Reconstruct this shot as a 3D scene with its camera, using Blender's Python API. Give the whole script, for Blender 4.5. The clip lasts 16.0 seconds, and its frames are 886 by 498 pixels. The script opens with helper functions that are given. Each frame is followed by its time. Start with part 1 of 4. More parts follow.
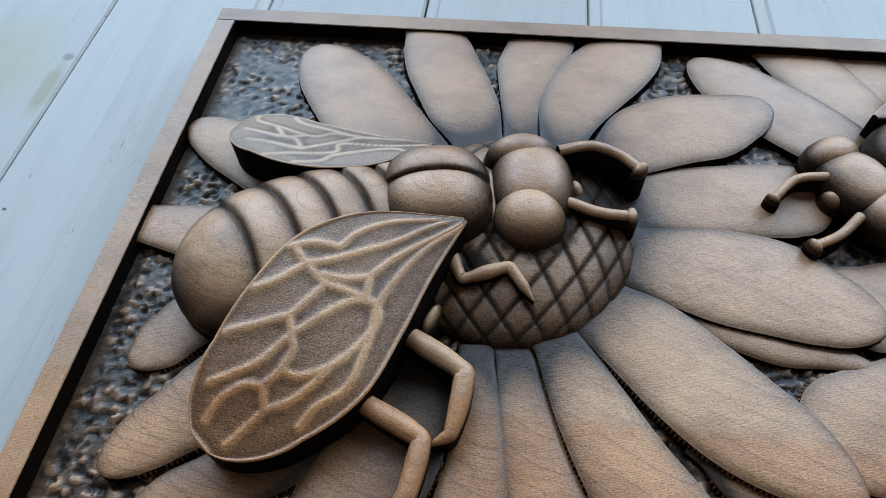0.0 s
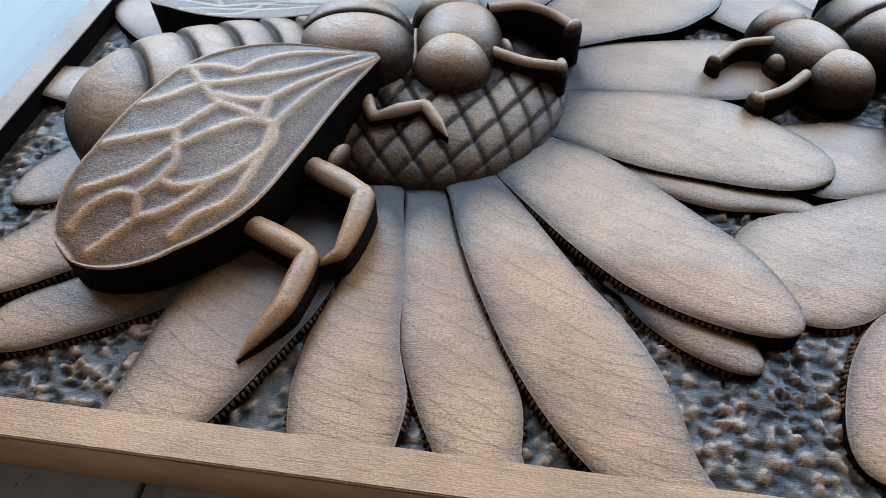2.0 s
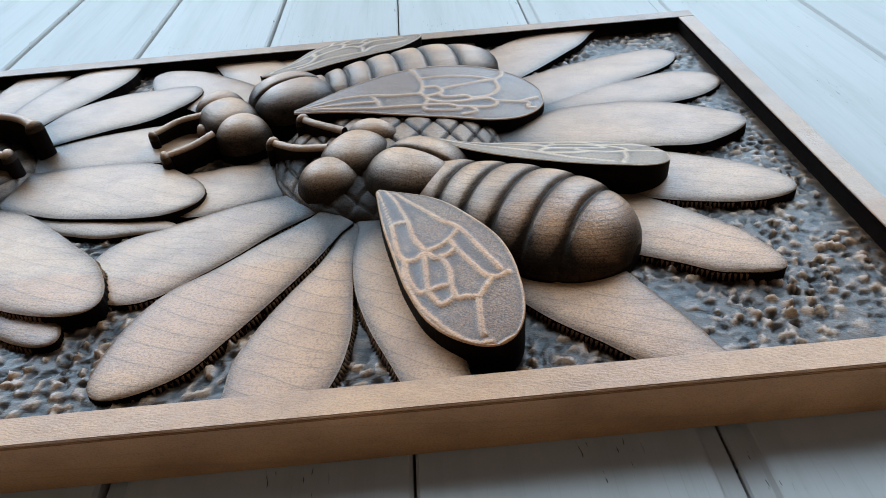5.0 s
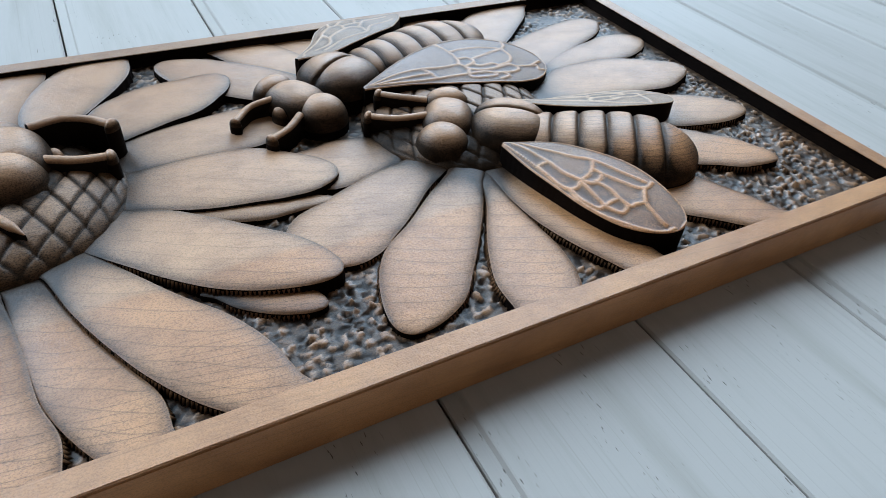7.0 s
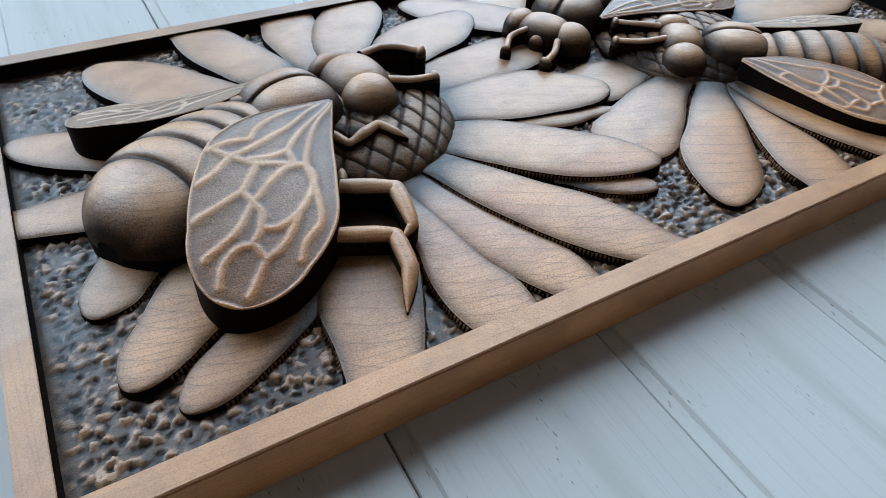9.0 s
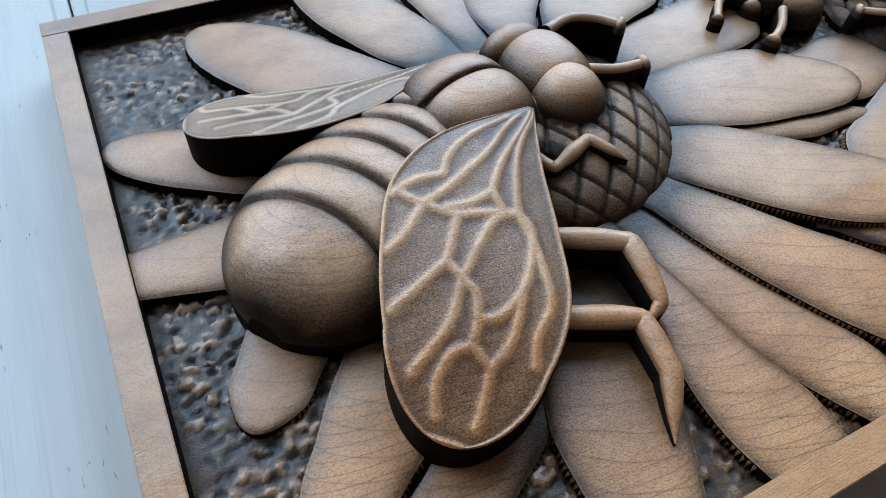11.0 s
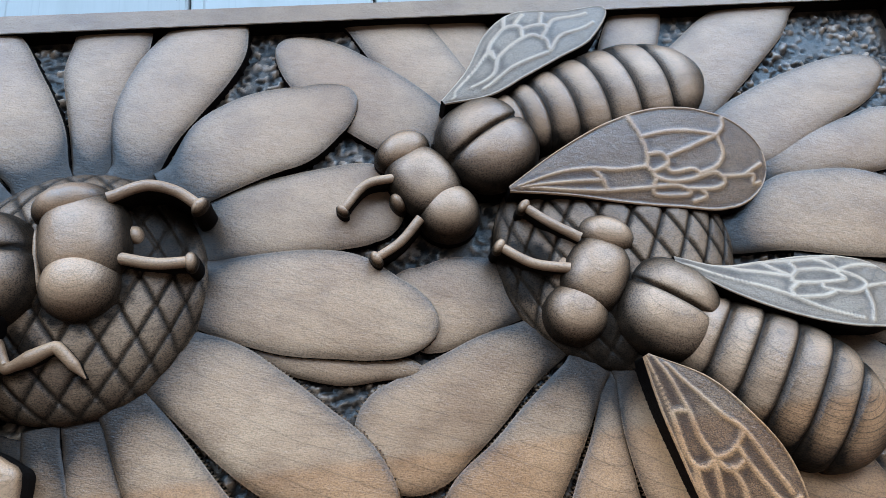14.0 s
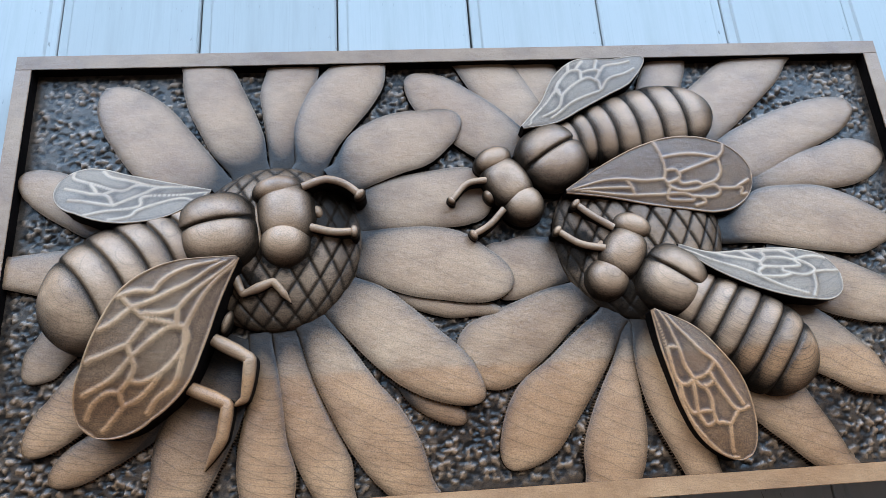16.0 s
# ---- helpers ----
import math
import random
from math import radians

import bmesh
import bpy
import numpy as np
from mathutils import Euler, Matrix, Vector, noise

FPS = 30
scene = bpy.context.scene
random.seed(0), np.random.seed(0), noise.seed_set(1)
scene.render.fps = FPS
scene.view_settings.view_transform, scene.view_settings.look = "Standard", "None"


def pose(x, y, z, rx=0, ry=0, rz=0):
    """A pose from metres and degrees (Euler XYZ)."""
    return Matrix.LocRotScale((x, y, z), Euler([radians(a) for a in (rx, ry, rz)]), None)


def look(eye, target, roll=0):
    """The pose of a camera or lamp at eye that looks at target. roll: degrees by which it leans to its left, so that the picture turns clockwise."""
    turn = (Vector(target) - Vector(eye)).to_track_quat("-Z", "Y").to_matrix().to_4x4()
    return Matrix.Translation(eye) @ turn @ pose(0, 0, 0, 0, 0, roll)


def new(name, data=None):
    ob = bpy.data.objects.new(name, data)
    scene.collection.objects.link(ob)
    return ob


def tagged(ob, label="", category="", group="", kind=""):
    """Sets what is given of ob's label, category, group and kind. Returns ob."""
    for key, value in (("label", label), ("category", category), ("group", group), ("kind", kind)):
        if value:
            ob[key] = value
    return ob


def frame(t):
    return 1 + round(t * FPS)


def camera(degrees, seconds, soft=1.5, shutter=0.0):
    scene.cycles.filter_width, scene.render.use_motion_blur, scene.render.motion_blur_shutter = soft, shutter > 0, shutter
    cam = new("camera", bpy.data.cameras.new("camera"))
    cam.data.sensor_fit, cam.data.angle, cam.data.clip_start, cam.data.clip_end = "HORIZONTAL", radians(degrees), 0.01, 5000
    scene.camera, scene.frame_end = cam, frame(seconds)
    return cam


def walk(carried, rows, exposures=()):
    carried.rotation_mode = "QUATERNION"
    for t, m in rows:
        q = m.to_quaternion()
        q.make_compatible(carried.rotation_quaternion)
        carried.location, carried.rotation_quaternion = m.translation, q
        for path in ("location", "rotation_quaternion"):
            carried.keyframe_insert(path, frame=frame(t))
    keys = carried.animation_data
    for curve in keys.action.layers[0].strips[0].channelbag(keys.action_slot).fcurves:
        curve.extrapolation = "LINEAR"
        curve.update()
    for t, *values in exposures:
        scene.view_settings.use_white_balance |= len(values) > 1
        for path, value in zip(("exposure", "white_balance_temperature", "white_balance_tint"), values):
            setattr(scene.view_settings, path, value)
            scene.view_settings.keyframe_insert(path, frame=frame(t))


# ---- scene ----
cam = camera(67.9, 16.0, soft=0.9)
PATH = [
    (0, (0.169, -0.007, 0.249), (-0.013, 1.117, -1.395), -3.0),
    (0.5, (0.171, -0.037, 0.246), (-0.058, 1.126, -1.365), -3.6),
    (1, (0.179, -0.053, 0.237), (-0.043, 1.099, -1.382), -4.1),
    (1.5, (0.191, -0.052, 0.22), (-0.001, 1.126, -1.385), -1.7),
    (2, (0.209, -0.054, 0.185), (-0.006, 1.198, -1.36), -2.1),
    (2.5, (0.246, -0.086, 0.172), (-0.049, 1.361, -1.176), -0.0),
    (3, (0.302, -0.132, 0.182), (-0.076, 1.383, -1.069), -3.2),
    (3.5, (0.347, -0.148, 0.182), (-0.009, 1.38, -1.058), -4.0),
    (4, (0.381, -0.142, 0.182), (0.078, 1.403, -1.051), -3.8),
    (4.5, (0.418, -0.129, 0.179), (0.26, 1.443, -1.047), -3.8),
    (4.7, (0.424, -0.124, 0.18), (0.335, 1.447, -1.054), -4.4),
    (6.8, (0.257, -0.128, 0.208), (0.969, 1.194, -1.112), 3.9),
    (7, (0.225, -0.13, 0.21), (1.007, 1.163, -1.1), 4.9),
    (7.5, (0.167, -0.132, 0.202), (1.093, 1.098, -1.074), 6.9),
    (8, (0.135, -0.126, 0.214), (1.011, 1.092, -1.108), 5.2),
    (8.5, (0.095, -0.12, 0.209), (0.9, 1.095, -1.161), 4.0),
    (9, (0.057, -0.114, 0.214), (0.827, 1.104, -1.174), 3.7),
    (9.5, (0.028, -0.097, 0.213), (0.762, 1.13, -1.186), 3.1),
    (9.7, (0.02, -0.083, 0.204), (0.747, 1.135, -1.206), 2.5),
    (11.8, (0.081, 0.023, 0.197), (0.469, 0.998, -1.506), 3.5),
    (12, (0.097, 0.024, 0.206), (0.386, 0.99, -1.522), 1.5),
    (12.5, (0.14, 0.032, 0.222), (0.41, 0.959, -1.529), 5.3),
    (13, (0.199, 0.041, 0.24), (0.458, 0.915, -1.54), 7.5),
    (13.5, (0.252, 0.053, 0.26), (0.509, 0.852, -1.555), 11.1),
    (14, (0.286, 0.061, 0.288), (0.546, 0.779, -1.561), 13.5),
    (14.5, (0.303, 0.07, 0.331), (0.503, 0.652, -1.572), 14.6),
    (15, (0.297, 0.071, 0.369), (0.427, 0.589, -1.559), 9.8),
    (15.5, (0.276, 0.056, 0.394), (0.385, 0.616, -1.523), 7.9),
    (16, (0.243, 0.025, 0.414), (0.395, 0.648, -1.481), 10.6),
]
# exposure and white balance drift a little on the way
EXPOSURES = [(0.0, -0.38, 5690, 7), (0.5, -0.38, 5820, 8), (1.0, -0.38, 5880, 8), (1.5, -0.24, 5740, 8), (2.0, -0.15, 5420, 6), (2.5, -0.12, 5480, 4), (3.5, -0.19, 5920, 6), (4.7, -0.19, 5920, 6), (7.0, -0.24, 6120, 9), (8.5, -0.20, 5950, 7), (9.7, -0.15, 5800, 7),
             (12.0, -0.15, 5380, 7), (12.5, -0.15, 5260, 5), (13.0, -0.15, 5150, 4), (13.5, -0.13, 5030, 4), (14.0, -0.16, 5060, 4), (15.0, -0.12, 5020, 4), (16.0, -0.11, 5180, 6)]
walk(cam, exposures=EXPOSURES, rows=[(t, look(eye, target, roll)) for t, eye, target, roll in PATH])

# ---- world and light: daylight from two tall windows beyond the panel ----
world = bpy.data.worlds.new("sky")
scene.world = world
world.use_nodes = True
wn = world.node_tree
sky = wn.nodes.new("ShaderNodeTexSky")
sky.sky_type, sky.sun_disc = "NISHITA", False
sky.sun_elevation, sky.sun_rotation = radians(35), radians(200)
wn.links.new(sky.outputs["Color"], wn.nodes["Background"].inputs["Color"])
wn.nodes["Background"].inputs["Strength"].default_value = 0.12

# one area lamp in the opening of each of the two windows: the daylight that they let in
OPENINGS = ((-2.69, 0.06), (0.57, 3.43))
for x0, x1 in OPENINGS:
    window_light = bpy.data.lights.new("window_light", "AREA")
    window_light.shape, window_light.size, window_light.size_y = "RECTANGLE", x1 - x0 - 0.12, 2.80
    window_light.energy, window_light.color = 214, (0.63, 0.82, 1.0)
    new("window_light", window_light).matrix_world = look(((x0 + x1) / 2, 2.28, 2.03), ((x0 + x1) / 2 * 0.6 + 0.12, 0.15, 0.78))

# ---- materials ----
def shader(name):
    m = bpy.data.materials.new(name)
    m.use_nodes = True
    nt = m.node_tree
    return m, nt, nt.nodes["Principled BSDF"]


def node(nt, kind, **values):
    n = nt.nodes.new(kind)
    for k, v in values.items():
        n.inputs[k].default_value = v
    return n


def ramp(nt, source, stops):
    r = nt.nodes.new("ShaderNodeValToRGB")
    e = r.color_ramp.elements
    while len(e) < len(stops):
        e.new(0.5)
    for el, (p, c) in zip(e, stops):
        el.position, el.color = p, (*c, 1) if len(c) == 3 else (c[0], c[0], c[0], 1)
    nt.links.new(source, r.inputs["Fac"])
    return r.outputs["Color"]


def mix(nt, kind, fac, a, b):
    n = nt.nodes.new("ShaderNodeMixRGB")
    n.blend_type = kind
    for key, v in (("Fac", fac), ("Color1", a), ("Color2", b)):
        if isinstance(v, (int, float)):
            n.inputs[key].default_value = v
        elif isinstance(v, tuple):
            n.inputs[key].default_value = (*v, 1)
        else:
            nt.links.new(v, n.inputs[key])
    return n.outputs["Color"]


def scaled(nt, scale):
    co = nt.nodes.new("ShaderNodeTexCoord")
    mp = nt.nodes.new("ShaderNodeMapping")
    mp.inputs["Scale"].default_value = scale
    nt.links.new(co.outputs["Object"], mp.inputs["Vector"])
    return mp.outputs["Vector"]


def noise_tex(nt, vector, scale, detail=4, rough=0.55, distort=0.0):
    n = node(nt, "ShaderNodeTexNoise", Scale=scale, Detail=detail, Roughness=rough, Distortion=distort)
    nt.links.new(vector, n.inputs["Vector"])
    return n.outputs["Fac"]


def wood(name, light, dark, rough, pores=1.0, glaze_and_shade=(0.012, 0.008, 0.006), gloss=0.42, comb=(50, 560, 0), depth=0.09, turn=False, wear=0.62, matt=0.5, speck=1.0, ring=(26, 170, 420), stipple=0.0, lines=1.0):
    """Stained and waxed timber: growth rings, fine pores, cutter rows, and dark glaze left where the cloth did not
    reach, with recess shade put into its colour.
    """
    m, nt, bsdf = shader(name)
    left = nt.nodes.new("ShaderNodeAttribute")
    left.attribute_name = "glaze_and_shade"
    blotch = noise_tex(nt, scaled(nt, (16, 26, 40)), 1.0, 5)
    base = ramp(nt, blotch, [(0.28, dark), (0.72, light)])
    worn = noise_tex(nt, scaled(nt, (42, 60, 60)), 1.0, 3, 0.6)
    base = mix(nt, "MULTIPLY", 0.55, base, ramp(nt, worn, [(0.30, (wear, wear * 0.90, wear * 0.84)), (0.54, (1.0,)), (0.75, (1.12,))]))
    # thin growth lines that bend round the carved forms
    bend = noise_tex(nt, scaled(nt, (13, 20, 25)), 1.0, 2, 0.5)
    rings = node(nt, "ShaderNodeTexWave", Scale=1.0, Distortion=6.0, Detail=2.5, **{"Detail Scale": 0.12})
    rings.wave_type, rings.bands_direction, rings.wave_profile = "BANDS", "DIAGONAL", "SAW"
    nt.links.new(scaled(nt, ring), rings.inputs["Vector"])
    ring_line = ramp(nt, rings.outputs["Fac"], [(0.0, (0.06,)), (0.05, (0.55,)), (0.10, (1.0,)), (0.80, (1.0,)), (1.0, (0.86,))])
    seen = ramp(nt, bend, [(0.42, (0.0,)), (0.56, (0.7,))])
    sep = nt.nodes.new("ShaderNodeSeparateXYZ")
    co = nt.nodes.new("ShaderNodeTexCoord")
    nt.links.new(co.outputs["Object"], sep.inputs[0])
    # the strips of the glued-up board differ: plain above, more and more lively below
    lively = ramp(nt, sep.outputs["Y"], [(0.0, (0.95 * lines,)), (0.080, (0.90 * lines,)), (0.082, (0.60 * lines,)), (0.14, (0.46 * lines,)), (0.20, (0.14 * lines,)), (0.26, (0.06 * lines,))])
    base = mix(nt, "MULTIPLY", mix(nt, "MULTIPLY", 1.0, seen, lively), base, ring_line)
    figure = node(nt, "ShaderNodeTexWave", Scale=1.0, Distortion=9.0, Detail=2.0, **{"Detail Scale": 0.25})
    figure.wave_type, figure.bands_direction, figure.wave_profile = "BANDS", "DIAGONAL", "SAW"
    nt.links.new(scaled(nt, (ring[0] * (0.41 if turn else 1.15), ring[1] * (1.15 if turn else 0.41), ring[2] * 0.57)), figure.inputs["Vector"])
    base = mix(nt, "MULTIPLY", mix(nt, "MULTIPLY", 1.0, lively, (0.62, 0.62, 0.62)), base, ramp(nt, figure.outputs["Fac"], [(0.0, (0.10,)), (0.045, (0.75,)), (0.085, (1.0,)), (0.72, (1.0,)), (1.0, (0.86,))]))
    pore = noise_tex(nt, scaled(nt, (1900, 1300, 1900) if turn else (1300, 1900, 1900)), 1.0, 2, 0.6)
    pore_dark = ramp(nt, pore, [(0.38, (0.16,)), (0.52, (1.0,))])
    deep = node(nt, "ShaderNodeMath")
    deep.operation, deep.use_clamp = "MULTIPLY_ADD", True
    nt.links.new(left.outputs["Fac"], deep.inputs[0])
    deep.inputs[1].default_value, deep.inputs[2].default_value = 0.7 * pores, 0.14 * pores
    base = mix(nt, "MULTIPLY", deep.outputs[0], base, pore_dark)
    # the lower strip of the glued-up board is a little more orange, open-pored and full of figure
    open_grain = ramp(nt, sep.outputs["Y"], [(0.0805, (0.38 * speck,)), (0.0815, (0.28 * speck,)), (0.16, (0.22 * speck,)), (0.24, (0.10 * speck,))])
    pit = noise_tex(nt, scaled(nt, (1150, 1500, 1500)), 1.0, 3, 0.62, 0.4)
    pit_dark = ramp(nt, pit, [(0.40, (0.22,)), (0.50, (1.0,))])
    base = mix(nt, "MULTIPLY", open_grain, base, pit_dark)
    # beyond y 0.1648 the colour is darkened to even out the window light
    tone_by_y = ramp(nt, sep.outputs["Y"], [(0.0805, (1.0, 0.87, 0.71)), (0.0812, (0.98, 0.98, 0.98)), (0.1640, (0.96, 0.96, 0.96)), (0.1648, (0.86, 0.86, 0.87))])
    base = mix(nt, "MULTIPLY", 1.0, base, tone_by_y)
    if stipple:
        # dark stain caught in the dense short pores
        dots = noise_tex(nt, scaled(nt, (1900, 2300, 2300)), 1.0, 2, 0.7)
        caught = ramp(nt, left.outputs["Fac"], [(0.0, (stipple * 0.12,)), (0.40, (stipple,))])
        base = mix(nt, "MULTIPLY", caught, base, ramp(nt, dots, [(0.43, (0.13, 0.10, 0.08)), (0.53, (1.0, 1.0, 1.0))]))
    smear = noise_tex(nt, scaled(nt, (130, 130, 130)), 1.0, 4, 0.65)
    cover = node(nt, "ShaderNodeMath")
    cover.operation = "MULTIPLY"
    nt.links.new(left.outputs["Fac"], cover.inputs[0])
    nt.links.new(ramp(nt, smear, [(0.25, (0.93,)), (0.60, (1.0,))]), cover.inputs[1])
    # the mask mixes in dark glaze together with painted recess shade
    base = mix(nt, "MIX", cover.outputs[0], base, glaze_and_shade)
    nt.links.new(base, bsdf.inputs["Base Color"])
    fine = noise_tex(nt, scaled(nt, (600, 1100, 1100)), 1.0, 3, 0.7)
    # slight unevenness left by hand sanding
    sanded = noise_tex(nt, scaled(nt, (170, 190, 190)), 1.0, 3, 0.6)
    b3 = node(nt, "ShaderNodeBump", Strength=0.14, Distance=0.0022)
    nt.links.new(sanded, b3.inputs["Height"])
    b1 = node(nt, "ShaderNodeBump", Strength=0.12 * pores, Distance=0.0005)
    nt.links.new(fine, b1.inputs["Height"])
    rows = node(nt, "ShaderNodeTexWave", Scale=1.0, Distortion=9.0, Detail=2.0)
    rows.wave_type, rows.bands_direction = "BANDS", "Y"
    nt.links.new(scaled(nt, comb), rows.inputs["Vector"])
    b0 = node(nt, "ShaderNodeBump", Strength=depth, Distance=0.0003)
    nt.links.new(rows.outputs["Fac"], b0.inputs["Height"])
    nt.links.new(b3.outputs["Normal"], b0.inputs["Normal"])
    nt.links.new(b0.outputs["Normal"], b1.inputs["Normal"])
    b2 = node(nt, "ShaderNodeBump", Strength=0.16 * pores, Distance=0.0006)
    nt.links.new(mix(nt, "MULTIPLY", open_grain, pore_dark, pit_dark), b2.inputs["Height"])
    nt.links.new(b1.outputs["Normal"], b2.inputs["Normal"])
    nt.links.new(b2.outputs["Normal"], bsdf.inputs["Normal"])
    # the glaze and the painted shade are matt, the bare wood glossy
    shine = node(nt, "ShaderNodeMath")
    shine.operation, shine.use_clamp = "MULTIPLY_ADD", True
    nt.links.new(cover.outputs[0], shine.inputs[0])
    shine.inputs[1].default_value, shine.inputs[2].default_value = -matt * gloss, gloss
    nt.links.new(shine.outputs[0], bsdf.inputs["Specular IOR Level"])
    r = ramp(nt, blotch, [(0.3, (rough - 0.06,)), (0.7, (rough + 0.08,))])
    nt.links.new(r, bsdf.inputs["Roughness"])
    return m


WOOD = wood("waxed_brown_wood", (0.625, 0.334, 0.164), (0.437, 0.210, 0.095), 0.40, gloss=0.50, wear=0.58)
SIDEWOOD = wood("waxed_side_wood", (0.520, 0.290, 0.152), (0.360, 0.182, 0.090), 0.42, gloss=0.46, turn=True, ring=(110, 3, 70), speck=0.5, lines=0.28)
DARKRAIL = wood("waxed_dark_rail_wood", (0.470, 0.262, 0.138), (0.320, 0.162, 0.080), 0.44, gloss=0.40, wear=0.58, ring=(3, 110, 70), speck=0.5, lines=0.28)
RAILWOOD = wood("waxed_rail_wood", (0.615, 0.338, 0.172), (0.430, 0.214, 0.100), 0.40, gloss=0.50, wear=0.58, ring=(3, 110, 70), speck=0.5, lines=0.28)
BEEWOOD = wood("dark_waxed_wood", (0.720, 0.388, 0.196), (0.490, 0.245, 0.118), 0.42, 1.2, glaze_and_shade=(0.009, 0.006, 0.004), gloss=0.54, comb=(15, 25, 480), depth=0.14, wear=0.42, matt=0.9, speck=1.3, stipple=0.14, lines=1.6)
MEMBRANE = wood("brown_stippled_wood", (0.750, 0.395, 0.182), (0.545, 0.258, 0.112), 0.43, 1.2, glaze_and_shade=(0.066, 0.024, 0.008), gloss=0.58, matt=0.0, speck=1.3, stipple=0.66)
PALE = wood("pale_wing_wood", (0.690, 0.440, 0.270), (0.520, 0.310, 0.178), 0.44, 0.8, glaze_and_shade=(0.070, 0.038, 0.022), gloss=0.46, matt=0.5, speck=0.8, stipple=0.18)
# dark stain, taken to near black so the colour holds crevice shade too
STAIN_SHADE = wood("stained_shaded_wood", (0.012, 0.007, 0.005), (0.004, 0.0025, 0.002), 0.66, 0.5, gloss=0.04)
GROUND = wood("dark_textured_wood", (0.470, 0.270, 0.148), (0.300, 0.158, 0.080), 0.38, 0.7, gloss=0.58, matt=0.55)


def paint():
    m, nt, bsdf = shader("white_painted_boards")
    info = nt.nodes.new("ShaderNodeObjectInfo")
    tone = ramp(nt, info.outputs["Random"], [(0.0, (0.425, 0.378, 0.335)), (1.0, (0.478, 0.427, 0.380))])
    wear = noise_tex(nt, scaled(nt, (38, 3.0, 20)), 1.0, 6, 0.65)
    base = mix(nt, "MULTIPLY", 1.0, tone, ramp(nt, wear, [(0.30, (0.84, 0.84, 0.81)), (0.52, (1, 1, 1))]))
    # nicks and scratches through the paint, gathered in places
    chips = noise_tex(nt, scaled(nt, (700, 120, 100)), 1.0, 2, 0.6)
    where = noise_tex(nt, scaled(nt, (26, 15, 10)), 1.0, 2, 0.5)
    nick = mix(nt, "MULTIPLY", 1.0, ramp(nt, chips, [(0.31, (1.0,)), (0.35, (0.0,))]), ramp(nt, where, [(0.56, (0.0,)), (0.64, (1.0,))]))
    base = mix(nt, "MIX", nick, base, (0.13, 0.11, 0.09))
    lines = noise_tex(nt, scaled(nt, (900, 5, 60)), 1.0, 3, 0.6)
    base = mix(nt, "MULTIPLY", 0.38, base, ramp(nt, lines, [(0.32, (0.78, 0.77, 0.74)), (0.42, (1, 1, 1))]))
    # yellowish resin smeared across a joint, and a dark nail hole
    place = nt.nodes.new("ShaderNodeNewGeometry")
    for spot, size, colour, cover in (((-0.135, 0.268, 0.0), (22, 14, 14), (0.400, 0.345, 0.225), 0.55), ((-0.0965, 0.252, 0.0), (120, 30, 14), (0.330, 0.275, 0.165), 0.75),
                                      ((-0.0955, 0.279, 0.0), (180, 200, 14), (0.200, 0.165, 0.130), 0.70), ((-0.0768, 0.1661, 0.0), (560, 700, 14), (0.050, 0.040, 0.032), 0.90)):
        off = nt.nodes.new("ShaderNodeVectorMath")
        off.operation = "SUBTRACT"
        nt.links.new(place.outputs["Position"], off.inputs[0])
        off.inputs[1].default_value = spot
        wide = nt.nodes.new("ShaderNodeVectorMath")
        wide.operation = "MULTIPLY"
        nt.links.new(off.outputs["Vector"], wide.inputs[0])
        wide.inputs[1].default_value = size
        far = nt.nodes.new("ShaderNodeVectorMath")
        far.operation = "LENGTH"
        nt.links.new(wide.outputs["Vector"], far.inputs[0])
        ragged = mix(nt, "ADD", 0.35, far.outputs["Value"], noise_tex(nt, place.outputs["Position"], 90.0, 3, 0.6))
        base = mix(nt, "MIX", ramp(nt, ragged, [(0.55, (cover,)), (1.0, (0.0,))]), base, colour)
    nt.links.new(base, bsdf.inputs["Base Color"])
    brush = noise_tex(nt, scaled(nt, (300, 7, 50)), 1.0, 3, 0.6, 0.6)
    b = node(nt, "ShaderNodeBump", Strength=0.16, Distance=0.001)
    nt.links.new(brush, b.inputs["Height"])
    nt.links.new(b.outputs["Normal"], bsdf.inputs["Normal"])
    bsdf.inputs["Roughness"].default_value = 0.55
    bsdf.inputs["Specular IOR Level"].default_value = 0.15
    return m


PAINT = paint()


def plain(name, colour, rough):
    m, nt, bsdf = shader(name)
    n = noise_tex(nt, scaled(nt, (6, 6, 6)), 1.0, 5)
    nt.links.new(mix(nt, "MULTIPLY", 0.12, colour, n), bsdf.inputs["Base Color"])
    bsdf.inputs["Roughness"].default_value = rough
    return m


# tone of the unseen added walls, tuned for the light they bounce back
PLASTER = plain("warm_plaster", (0.165, 0.118, 0.084), 0.9)
FRAME_PAINT = plain("white_window_paint", (0.8, 0.8, 0.8), 0.4)

# ---- building blocks ----
def link(name, verts, faces, materials, slots=None, parent=None, label="", smooth=True):
    me = bpy.data.meshes.new(name)
    me.from_pydata([tuple(v) for v in verts], [], faces)
    for m in materials:
        me.materials.append(m)
    if slots is not None:
        me.polygons.foreach_set("material_index", slots)
    me.polygons.foreach_set("use_smooth", [smooth] * len(me.polygons))
    me.update()
    ob = new(name, me)
    ob.parent = parent
    if label:
        tagged(ob, label)
    return ob


